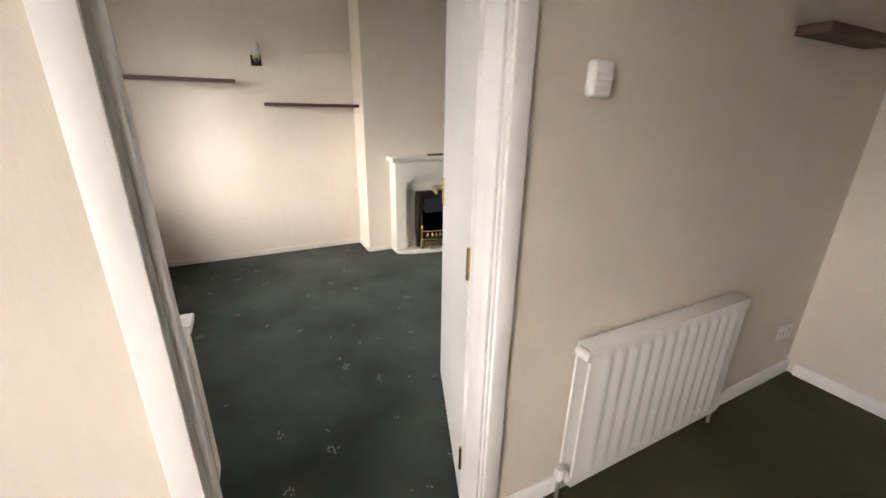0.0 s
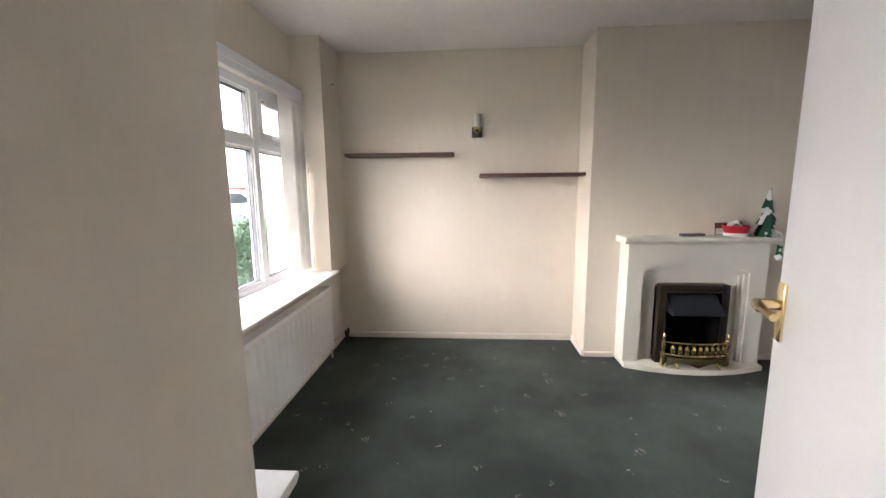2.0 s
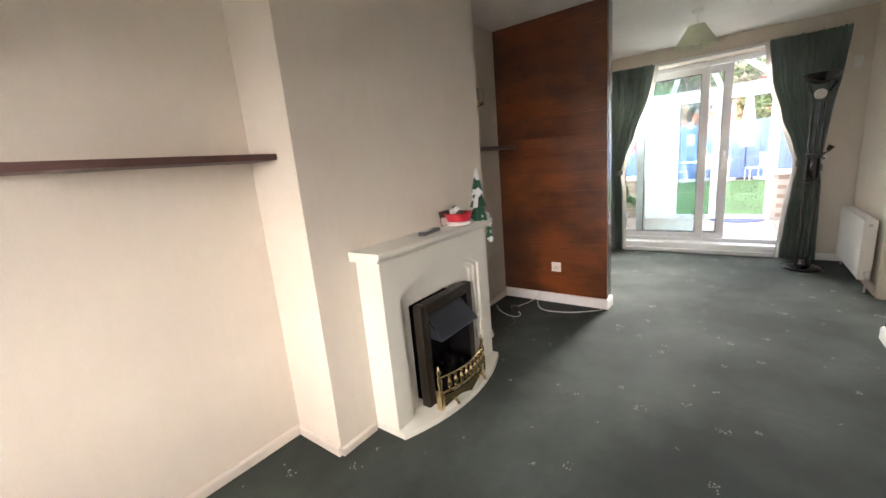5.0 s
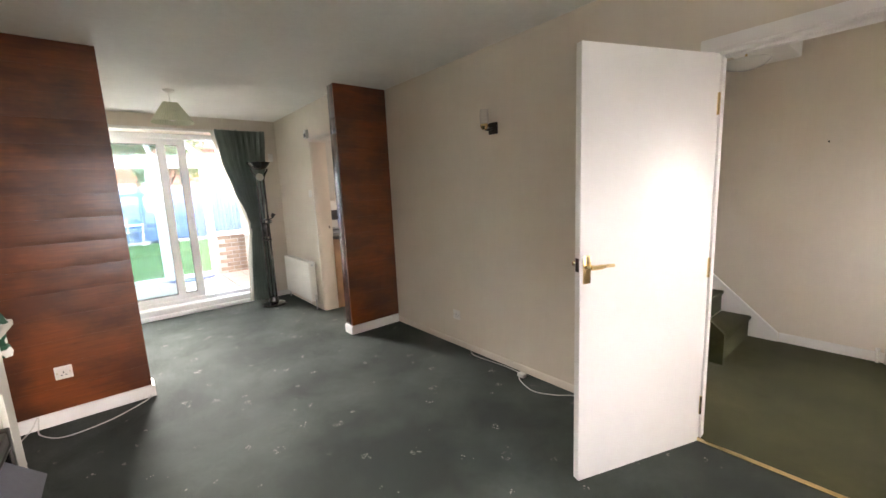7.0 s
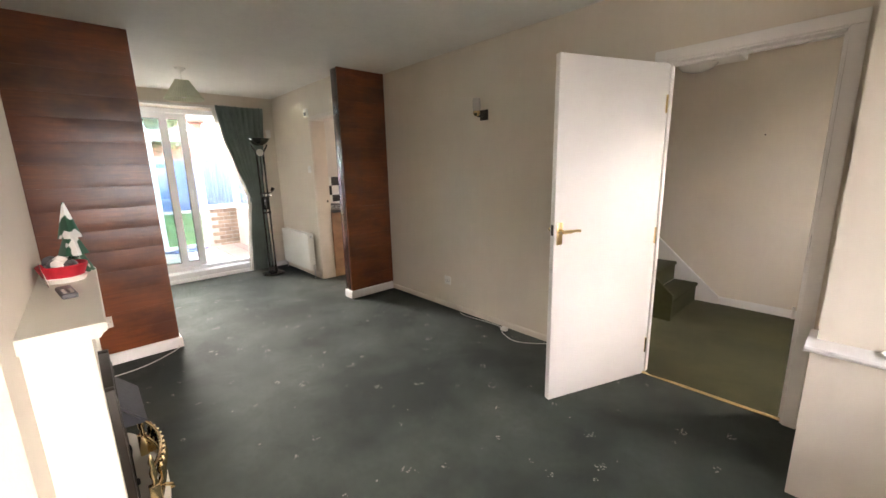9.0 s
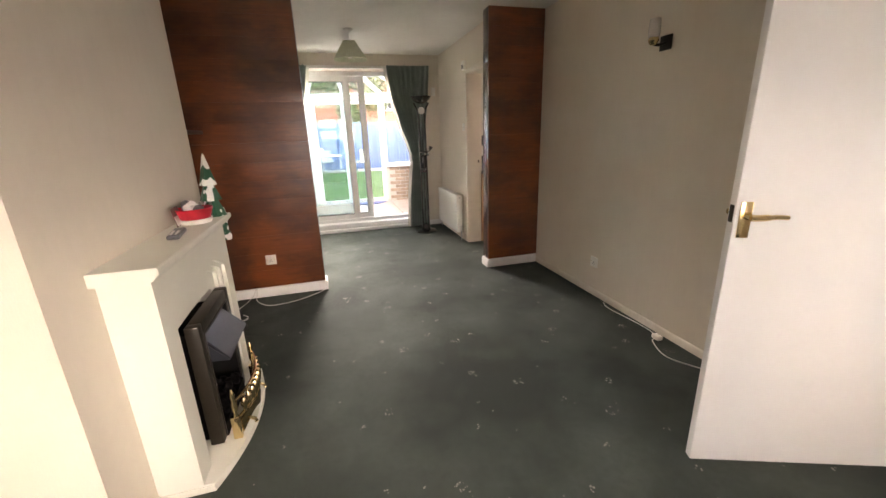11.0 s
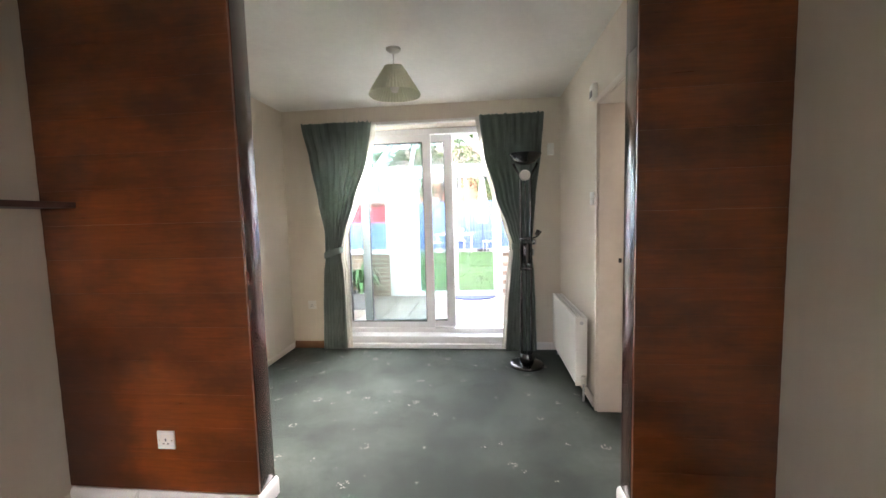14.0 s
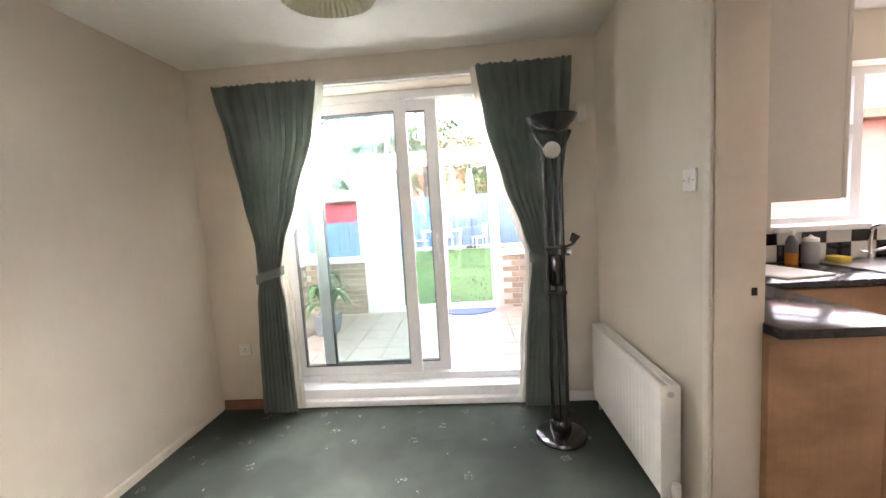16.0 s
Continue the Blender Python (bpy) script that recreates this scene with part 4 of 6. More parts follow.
spin = [(0.0, 0.0), (0.009, 0.002), (0.007, 0.012), (0.013, 0.026), (0.0165, 0.042), (0.013, 0.060), (0.007, 0.074), (0.010, 0.088), (0.0, 0.092)]
for k in range(9):
    x = 1.632 + 0.336 * k / 8
    part("spindle", lathe(B(), spin, (x, bow(x) - 0.006, 0.134), 10), BRASS, fret)
for x in (1.583, 2.017):
    bm = box(B(), x - 0.012, 3.622, 0.036, x + 0.012, 3.660, 0.15, 0.004)
    lathe(bm, [(0.0, 0.14), (0.012, 0.15), (0.009, 0.17), (0.014, 0.19), (0.014, 0.21), (0.008, 0.235), (0.012, 0.25), (0.009, 0.268), (0.004, 0.285), (0.0, 0.29)], (x, 3.636, 0.0), 12)
    part("post", bm, BRASS, fret)
for x in (1.66, 1.94):
    bm = tube(B(), smooth_path([(x, bow(x), 0.075), (x, bow(x) - 0.022, 0.062), (x, bow(x) - 0.026, 0.047)], 4), [0.008] * 6 + [0.007, 0.009, 0.010], 8)
    part("foot", bm, BRASS, fret)

# on the mantelpiece
ZM = 0.958
rem = thing("remote_control", pose(1.79, 3.775, ZM, 0, 0, 8), "dark grey remote control lying on the mantelpiece", "remote control")
part("body", box(B(), -0.085, -0.024, 0.0, 0.085, 0.024, 0.02, 0.007, 3), GREY_P, rem)
for i in range(8):
    part("button", lathe(B(), [(0.0, 0.0), (0.006, 0.0), (0.005, 0.003), (0.0, 0.003)], (-0.065 + (i // 2) * 0.022, -0.01 + (i % 2) * 0.02, 0.02), 8), PLASTIC, rem)
pk = thing("gift_basket", pose(2.09, 3.785, ZM, 0, 0, 6), "red and white round gift basket with wrapping on the mantelpiece", "gift basket")
part("base", lathe(B(), [(0.0, 0.0), (0.07, 0.0), (0.078, 0.02), (0.074, 0.022), (0.0, 0.022)], seg=24), PLASTIC, pk, "white rim")
part("bowl", lathe(B(), [(0.068, 0.022), (0.086, 0.07), (0.084, 0.074), (0.064, 0.028), (0.0, 0.028)], seg=24), RED, pk, "shiny red side")
rng = random.Random(11)
for nm, mt, lb in (("wrap", LINING, "crumpled white wrapping"), ("tissue", GREY_P, "dark packet")):
    bm = B()
    for i in range(5):
        c = (rng.uniform(-0.035, 0.035), rng.uniform(-0.03, 0.03), 0.055 + rng.uniform(0, 0.03))
        bmesh.ops.create_icosphere(bm, subdivisions=2, radius=rng.uniform(0.02, 0.034), matrix=Matrix.Translation(c))
    for v in bm.verts:
        v.co += Vector((0.01, 0.01, 0.012)) * noise.noise(v.co * 45)
    part(nm, bm, mt, pk, lb)
cd = thing("greeting_card", pose(2.035, 3.838, ZM, -9, 0, 4), "small pale card leaning on the chimney breast", "card")
part("card", box(B(), -0.055, -0.002, 0.0, 0.055, 0.0, 0.09, 0.0006), SHELF, cd)
part("picture", box(B(), -0.050, -0.0035, 0.004, 0.050, -0.0025, 0.05), LINING, cd, "pale blurred picture")
fr = thing("glass_tumbler", pose(2.185, 3.755, ZM), "small clear glass on the mantelpiece", "glass")
gl = part("bowl", lathe(B(), [(0.0, 0.0), (0.024, 0.0), (0.030, 0.085), (0.028, 0.085), (0.022, 0.005), (0.0, 0.005)], seg=20), GLASS, fr)
tr = thing("fabric_tree", pose(2.262, 3.745, ZM), "green and white checked fabric tree with a dangling leg", "ornament")
bm = B()
for z, r, h in ((0.0, 0.070, 0.16), (0.085, 0.058, 0.14), (0.165, 0.044, 0.165)):
    rings = []
    for k in range(5):
        u = k / 4
        rings.append([((r * (1 - u) + 0.004) * (1 + 0.16 * math.sin(5 * a + z * 30)) * math.cos(a) + 0.02 * u * z, (r * (1 - u) + 0.004) * (1 + 0.12 * math.cos(4 * a)) * math.sin(a) * 0.8, z + h * u) for a in [2 * math.pi * j / 20 for j in range(20)]])
    loft(bm, rings)
part("body", bm, GREEN, tr)
bm = tube(B(), smooth_path([(0.03, -0.015, 0.024), (0.070, -0.02, 0.020), (0.089, -0.02, -0.03), (0.090, -0.02, -0.09), (0.088, -0.02, -0.115)], 4), [0.018] * 8 + [0.016] * 8 + [0.02], 10)
part("leg", bm, GREEN, tr)
part("foot", lathe(B(), [(0.0, -0.165), (0.022, -0.16), (0.027, -0.14), (0.02, -0.112), (0.0, -0.108)], (0.090, -0.02, 0), 12), GREEN, tr)


def socket(m, w, label, holes, name="wall_socket", rocker=0):
    """A faceplate; local y out from the wall."""
    t = thing(name, m, label, "socket" if not rocker else "light switch")
    part("faceplate", box(B(), -w / 2, 0.0, -0.043, w / 2, 0.009, 0.043, 0.004), PLASTIC, t)
    for i in range(holes):
        c = (i - (holes - 1) / 2) * 0.06
        bm = B()
        for dx, dz, a, b in ((0, 0.010, 0.003, 0.007), (-0.011, -0.008, 0.005, 0.0025), (0.011, -0.008, 0.005, 0.0025)):
            box(bm, c + dx - a, 0.0085, dz - b - 0.008, c + dx + a, 0.0096, dz + b - 0.008)
        part("pin_holes", bm, GREY_P, t)
    for i in range(rocker):
        c = (i - (rocker - 1) / 2) * 0.022
        part("rocker", box(B(), c - 0.008, 0.008, -0.013, c + 0.008, 0.014, 0.013, 0.003), PLASTIC, t)
    for s in (-1, 1):
        part("screw", lathe(B(), [(0.0, 0.0), (0.0035, 0.0), (0.003, 0.0012), (0.0, 0.0012)], seg=10), BRASS, t, at=pose(s * (w / 2 - 0.012), 0.009, 0, -90))
    return t


socket(pose(3.446, 3.695, 0.335, 0, 0, 90), 0.086, "white single socket on the varnished boards", 1)
socket(pose(2.515, 1.075, 0.285), 0.086, "cream painted-over socket on the long wall", 1)
socket(pose(-0.20, 1.185, 1.385, 0, 0, -90), 0.086, "white double light switch with brass screws", 0, "light_switch", 2)
socket(pose(4.60, 1.49, 1.42), 0.086, "white single light switch beside the kitchen doorway", 0, "light_switch", 1)
socket(pose(2.53, 0.97, 0.30, 0, 0, 180), 0.146, "white double socket low on the hall wall", 2)
socket(pose(5.68, 4.00, 0.45, 0, 0, 90), 0.086, "white socket low beside the curtain", 1)
ch = thing("door_chime", pose(4.545, 1.49, 2.10), "small white and grey door chime box by the kitchen doorway", "door chime")
part("case", box(B(), -0.05, 0.0, -0.05, 0.03, 0.032, 0.045, 0.005), PLASTIC, ch)
part("grille", box(B(), -0.04, 0.032, -0.038, 0.02, 0.034, 0.005, 0.001), GREY_P, ch)
sn = thing("alarm_sensor", pose(5.68, 1.585, 1.93, 0, 0, 90), "small white plastic alarm sensor on the rear wall", "sensor")
part("case", box(B(), -0.03, 0.0, -0.055, 0.03, 0.035, 0.055, 0.01, 3), PLASTIC, sn)
part("lens", box(B(), -0.02, 0.034, -0.04, 0.02, 0.037, -0.005, 0.002), OPAL, sn)
th = thing("thermostat", pose(0.90, 0.97, 1.462, 0, 0, 180), "white room thermostat on the hall wall", "thermostat")
part("case", box(B(), -0.038, 0.0, -0.046, 0.038, 0.03, 0.044, 0.014, 3), PLASTIC, th)
part("dial", box(B(), -0.03, 0.03, -0.004, 0.03, 0.033, 0.012, 0.003), PLASTIC, th, "raised setting bar")
hl = thing("hall_ceiling_light", pose(0.75, 0.07, 2.41), "cream glass dish light hanging from the hall ceiling", "ceiling light")
part("ceiling_cup", lathe(B(), [(0.0, -0.001), (0.05, -0.001), (0.046, -0.022), (0.012, -0.034), (0.0, -0.034)], seg=20), PLASTIC, hl)
part("rod", tube(B(), [(0, 0, -0.03), (0, 0, -0.30)], 0.007, 10), BRASS, hl)
part("shade", lathe(B(), [(0.0, -0.338), (0.05, -0.334), (0.10, -0.318), (0.132, -0.285), (0.128, -0.282), (0.098, -0.312), (0.05, -0.328), (0.0, -0.332)], seg=32), OPAL, hl, "cream opal glass dish")
ds = thing("white_dish", pose(-0.42, 1.605, 0.687), "small white dish standing on the ledge", "dish")
part("bowl", lathe(B(), [(0.0, 0.0), (0.035, 0.0), (0.048, 0.014), (0.046, 0.016), (0.033, 0.004), (0.0, 0.004)], seg=24), PLASTIC, ds)

hk = thing("picture_hook", pose(-0.869, 4.03, 2.12), "small dark picture hook high on the window pier", "hook")
part("shank", tube(B(), [(0, 0, 0), (0.016, 0, 0.004)], 0.003, 8), BRONZE, hk)
part("head", tube(B(), [(0.016, 0, 0.004), (0.020, 0, 0.005)], 0.007, 8), BRONZE, hk)
pc = thing("pipe_stub", pose(-0.86, 4.08, 0), "dull bronze capped pipes by the skirting corner", "pipe")
for dy in (0.0, 0.05):
    part("pipe", tube(B(), [(0, dy, 0.0), (0, dy, 0.075)], 0.008, 10), BRONZE, pc)
    part("cap", tube(B(), [(0, dy, 0.065), (0, dy, 0.105)], 0.014, 10), BRONZE, pc)

# cables on the carpet
cb = thing("white_cable", pose(0, 0, 0), "loose white cable trailing across the carpet", "cable")
part("cord", tube(B(), smooth_path([(3.40, 3.28, 0.03), (3.385, 3.30, 0.006), (3.25, 3.479, 0.006), (3.20, 3.64, 0.006), (3.215, 3.75, 0.006), (3.34, 3.84, 0.006), (3.41, 3.85, 0.03), (3.425, 3.845, 0.09), (3.415, 3.88, 0.03), (3.33, 3.92, 0.006), (3.16, 3.964, 0.006), (3.02, 3.86, 0.006), (2.96, 3.90, 0.006), (3.02, 4.05, 0.006), (3.13, 4.15, 0.007)], 8), 0.0035, 6), CABLE, cb)
cb2 = thing("white_cable", pose(0, 0, 0), "thin white cable looped on the carpet by the wall", "cable")
part("cord", tube(B(), smooth_path([(2.30, 1.10, 0.05), (2.255, 1.14, 0.006), (1.95, 1.117, 0.006), (1.80, 1.12, 0.006), (1.74, 1.16, 0.006), (1.70, 1.21, 0.006), (1.54, 1.267, 0.006), (1.40, 1.20, 0.006), (1.30, 1.12, 0.006), (1.10, 1.11, 0.006)], 8), 0.0035, 6), CABLE, cb2)
part("plug", box(B(), 1.70, 1.13, 0.0, 1.76, 1.17, 0.03, 0.006), PLASTIC, cb2)
ad = thing("power_adaptor", pose(3.10, 3.95, 0.0, 0, 0, 30), "black plug-in power adaptor lying on the carpet", "adaptor")
part("body", box(B(), -0.045, -0.03, 0.0, 0.045, 0.03, 0.04, 0.008), BLACK, ad)
part("lead", tube(B(), smooth_path([(-0.045, 0, 0.012), (-0.12, 0.04, 0.005), (-0.26, 0.02, 0.005), (-0.38, 0.10, 0.005), (-0.46, 0.06, 0.005)], 6), 0.003, 6), BLACK, ad)

# ---- dining end ----
pd = thing("pendant_light", pose(4.43, 2.785, H), "ceiling pendant with a pale pleated fabric shade", "pendant light")
part("ceiling_rose", lathe(B(), [(0.0, 0.0), (0.048, 0.0), (0.046, -0.012), (0.03, -0.024), (0.012, -0.034), (0.0, -0.034)], seg=24), PLASTIC, pd)
part("cord", tube(B(), [(0, 0, -0.03), (0, 0, -0.125)], 0.0035, 8), PLASTIC, pd)
part("lamp_holder", lathe(B(), [(0.0, -0.12), (0.014, -0.12), (0.019, -0.14), (0.019, -0.185), (0.0, -0.19)], seg=16), PLASTIC, pd)
bm = B()
rings = []
for r, z in ((0.060, -0.115), (0.072, -0.135), (0.160, -0.275), (0.168, -0.29), (0.166, -0.29), (0.158, -0.275), (0.070, -0.135), (0.058, -0.115)):
    rings.append([((r + 0.0022 * math.cos(a * 48)) * math.cos(a), (r + 0.0022 * math.cos(a * 48)) * math.sin(a), z + 0.003 * math.cos(a * 3)) for a in [2 * math.pi * k / 192 for k in range(192)]])
loft(bm, rings, caps=False)
part("shade", bm, SHADE, pd, "pale green-cream pleated fabric shade")
for k in range(3):
    a = k * 2.094
    part("carrier_wire", tube(B(), [(0.017 * math.cos(a), 0.017 * math.sin(a), -0.155), (0.064 * math.cos(a), 0.064 * math.sin(a), -0.12)], 0.0015, 6), STEEL, pd)
part("bulb", lathe(B(), [(0.0, -0.185), (0.013, -0.19), (0.015, -0.205), (0.029, -0.235), (0.03, -0.25), (0.02, -0.272), (0.0, -0.28)], seg=18), OPAL, pd, "unlit white bulb")

fl = thing("floor_lamp", pose(5.25, 1.865, 0), "black uplighter floor lamp with twin poles and reading arm", "floor lamp")
part("base", lathe(B(), [(0.0, 0.0), (0.142, 0.0), (0.145, 0.012), (0.140, 0.024), (0.110, 0.034), (0.05, 0.042), (0.0, 0.044)], seg=40), LAMP_BLACK, fl)
part("base_hub", lathe(B(), [(0.0, 0.04), (0.062, 0.042), (0.058, 0.10), (0.05, 0.115), (0.0, 0.118)], seg=24), LAMP_BLACK, fl)
for y in (-0.042, 0.042):
    part("pole", tube(B(), [(0, y, 0.10), (0, y, 1.60)], 0.0115, 14), LAMP_BLACK, fl, "black tube with a bright streak")
part("middle_rod", tube(B(), [(0, 0, 0.10), (0, 0, 1.62)], 0.006, 12), LAMP_BLACK, fl)
for z in (0.86, 1.12):
    part("spacer", box(B(), -0.018, -0.058, z - 0.012, 0.018, 0.058, z + 0.012, 0.006), LAMP_BLACK, fl)
part("switch_box", box(B(), -0.03, -0.03, 0.90, 0.022, 0.03, 1.08, 0.01), LAMP_BLACK, fl)
kn = part("dimmer_knob", lathe(B(), [(0.0, 0.0), (0.022, 0.0), (0.024, 0.018), (0.018, 0.028), (0.0, 0.03)], seg=18), CHROME, fl, at=pose(-0.01, -0.056, 1.09, 90, 0, 0))
bm = tube(B(), smooth_path([(-0.01, -0.05, 1.12), (-0.03, -0.085, 1.135), (-0.03, -0.11, 1.16)], 5), 0.007, 8)
part("reading_arm", bm, LAMP_BLACK, fl)
part("reading_head", lathe(B(), [(0.0, -0.03), (0.016, -0.028), (0.022, 0.0), (0.026, 0.02), (0.0, 0.02)], seg=16), LAMP_BLACK, fl, at=pose(-0.03, -0.10, 1.17, 30, 0, 0))
bm = B()
tube(bm, smooth_path([(0, -0.042, 1.60), (0, -0.05, 1.66), (0, -0.085, 1.72), (0, -0.10, 1.755)], 5), 0.010, 10)
tube(bm, smooth_path([(0, 0.042, 1.60), (0, 0.05, 1.66), (0, 0.085, 1.72), (0, 0.10, 1.755)], 5), 0.010, 10)
part("fork", bm, LAMP_BLACK, fl)
part("uplighter_bowl", lathe(B(), [(0.0, 1.742), (0.045, 1.744), (0.085, 1.765), (0.118, 1.80), (0.138, 1.832), (0.134, 1.832), (0.112, 1.803), (0.08, 1.772), (0.0, 1.752)], seg=40), LAMP_BLACK, fl, "glossy black bowl")
part("dial_disc", lathe(B(), [(0.0, 0.0), (0.044, 0.0), (0.046, 0.012), (0.038, 0.020), (0.0, 0.022)], seg=28), PLASTIC, fl, "white round dial", at=pose(-0.012, 0.005, 1.652, 0, -82, 0))
part("cable", tube(B(), smooth_path([(0.10, -0.06, 0.02), (0.2, -0.10, 0.008), (0.30, -0.03, 0.008), (0.38, 0.06, 0.03)], 6), 0.0035, 6), LAMP_BLACK, fl)


# ---- hall ----
st = thing("staircase", pose(0.81, -0.87, 0), "carpeted staircase with a white string rising along the hall wall", "stairs", kind="structure")
for i in range(9):
    bm = box(B(), i * 0.21 - 0.018, 0.03, (i + 1) * 0.19 - 0.035, (i + 1) * 0.21, 0.80, (i + 1) * 0.19, 0.012)
    part("tread", bm, HALL_CARPET, st, "green-grey carpeted tread")
    part("riser", box(B(), i * 0.21, 0.03, i * 0.19, i * 0.21 + 0.02, 0.80, (i + 1) * 0.19 - 0.035), HALL_CARPET, st)
string = [(-0.20, 0.0), (-0.20, 0.075), (-0.17, 0.10), (1.60, 1.71), (1.60, 1.50), (0.05, 0.0)]
part("string", prism(B(), string, "y", 0.002, 0.028), GLOSS, st, "white gloss string board")
part("string", prism(B(), [(-0.02, 0.0), (-0.02, 0.24), (1.60, 1.71), (1.60, 0.0)], "y", 0.80, 0.828), HALL_CARPET, st, "green-grey carpeted stair side")
structure("stairwell_trimmer", box(B(), 0.62, -0.869, 2.28, 0.95, -0.40, H - 0.001, 0.01), CEIL, "off-white boxed edge of the stairwell ceiling", "ceiling trim")
pv = thing("pipe_stub", pose(0.0, -0.84, 0), "short white capped pipe stubs by the skirting", "pipe")
for dx in (0.0, 0.045):
    part("pipe", tube(B(), [(dx, 0, 0.0), (dx, 0, 0.10)], 0.009, 10), PLASTIC, pv)
    part("cap", tube(B(), [(dx, 0, 0.085), (dx, 0, 0.11)], 0.014, 10), PLASTIC, pv)
nl = thing("nail", pose(0.42, -0.868, 1.62), "dark picture nail in the hall wall", "nail")
part("shank", tube(B(), [(0, 0, 0), (0, 0.02, 0.006)], 0.003, 8), BRONZE, nl)
part("head", tube(B(), [(0, 0.02, 0.006), (0, 0.023, 0.007)], 0.006, 8), BRONZE, nl)

# ---- kitchen ----
def base_unit(x0, y0, x1, y1, door_face, label):
    """Oak-effect base unit on a plinth; door_face: 'x' or 'y' side that carries the door."""
    t = thing("base_cabinet", pose(0, 0, 0), label, "kitchen cabinet", "kitchen base units")
    part("plinth", box(B(), x0 + 0.05, y0 + 0.05, 0.0, x1, y1, 0.12), OAK, t)
    part("body", box(B(), x0 + 0.02, y0 + 0.02, 0.12, x1, y1, 0.862, 0.002), OAK, t)
    if door_face == "x":
        d = part("door", box(B(), x0, y0 + 0.022, 0.13, x0 + 0.018, y1 - 0.003, 0.852, 0.004), OAK, t)
        part("handle", tube(B(), smooth_path([(x0, y0 + 0.06, 0.70), (x0 - 0.03, y0 + 0.06, 0.71), (x0 - 0.03, y0 + 0.06, 0.80), (x0, y0 + 0.06, 0.81)], 3), 0.005, 8), STEEL, d)
    else:
        d = part("door", box(B(), x0 + 0.022, y0, 0.13, x1 - 0.003, y0 + 0.018, 0.852, 0.004), OAK, t)
        part("handle", tube(B(), smooth_path([(x1 - 0.06, y0, 0.70), (x1 - 0.06, y0 - 0.03, 0.71), (x1 - 0.06, y0 - 0.03, 0.80), (x1 - 0.06, y0, 0.81)], 3), 0.005, 8), STEEL, d)
    return t


base_unit(4.40, 0.92, 5.08, 1.328, "y", "oak-effect base unit with a plain end panel")
base_unit(5.10, 0.20, 5.678, 0.90, "x", "oak-effect base unit under the kitchen window")
base_unit(5.10, -1.65, 5.678, -1.06, "x", "oak-effect base unit under the worktop")
base_unit(5.10, -2.24, 5.678, -1.66, "x", "oak-effect base unit in the corner")
base_unit(5.10, -0.40, 5.678, 0.19, "x", "oak-effect sink base unit")
base_unit(5.10, -1.05, 5.678, -0.41, "x", "oak-effect corner base unit")
wt = thing("worktop", pose(0, 0, 0), "glossy black L-shaped kitchen worktop", "worktop")
part("slab", box(B(), 4.37, 0.89, 0.864, 5.069, 1.328, 0.898, 0.004), WORKTOP, wt)
part("slab", box(B(), 5.07, -2.24, 0.864, 5.678, 1.328, 0.898, 0.004), WORKTOP, wt)
part("joint_strip", box(B(), 5.067, 0.89, 0.8975, 5.072, 1.328, 0.8992), STEEL, wt, "thin metal joint strip")
wc = thing("wall_cabinet", pose(0, 0, 0), "plain off-white wall cabinet hung beside the doorway", "kitchen cabinet")
part("body", box(B(), 4.46, 1.075, 1.32, 5.10, 1.328, 2.22, 0.002), CAB, wc)
part("door", box(B(), 4.462, 1.055, 1.322, 5.098, 1.073, 2.218, 0.003), CAB, wc)
part("cornice", box(B(), 4.455, 1.045, 2.22, 5.10, 1.328, 2.25, 0.006), CAB, wc)
board = solid("chopping_board", box(B(), -0.21, -0.15, 0.0, 0.21, 0.15, 0.012, 0.004), PLASTIC, "white plastic chopping board on the black worktop", "chopping board", at=pose(5.36, 0.62, 0.898, 0, 0, 12))
sk = thing("kitchen_sink", pose(5.38, -0.10, 0.898), "stainless steel sink with drainer and tap", "sink")
part("basin", wall_along(B(), "x", -0.20, 0.20, -0.22, 0.22, 0.0, 0.006), STEEL, sk)
rimm = wall_along(B(), "y", -0.23, 0.23, -0.34, 0.30, 0.001, 0.008)
part("rim", rimm, STEEL, sk)
bm = tube(B(), smooth_path([(0.19, 0.0, 0.0), (0.19, 0.0, 0.16), (0.16, 0.0, 0.22), (0.06, 0.0, 0.23), (0.02, 0.0, 0.19)], 5), 0.011, 10)
part("tap", bm, CHROME, sk, "chrome mixer tap")
for s in (-1, 1):
    part("tap_lever", tube(B(), [(0.19, s * 0.02, 0.06), (0.17, s * 0.07, 0.075)], 0.009, 8), CHROME, sk)
bt = thing("soap_bottle", pose(5.59, 0.34, 0.898), "washing-up bottle half full of amber liquid", "bottle")
part("liquid", lathe(B(), [(0.0, 0.0), (0.032, 0.0), (0.034, 0.01), (0.034, 0.07), (0.0, 0.07)], seg=18), AMBER, bt, "amber liquid")
part("upper_body", lathe(B(), [(0.0, 0.07), (0.034, 0.07), (0.033, 0.14), (0.018, 0.175), (0.012, 0.18), (0.0, 0.18)], seg=18), GREY_P, bt)
part("cap", lathe(B(), [(0.0, 0.18), (0.013, 0.18), (0.012, 0.205), (0.005, 0.215), (0.0, 0.215)], seg=14), PLASTIC, bt)
jr = thing("storage_jar", pose(5.60, 0.22, 0.898), "pale lidded storage jar by the tiles", "jar")
part("body", lathe(B(), [(0.0, 0.0), (0.045, 0.0), (0.047, 0.12), (0.04, 0.135), (0.0, 0.135)], seg=20), POT, jr)
part("lid", lathe(B(), [(0.0, 0.135), (0.042, 0.135), (0.04, 0.155), (0.012, 0.165), (0.0, 0.18)], seg=20), PLASTIC, jr)
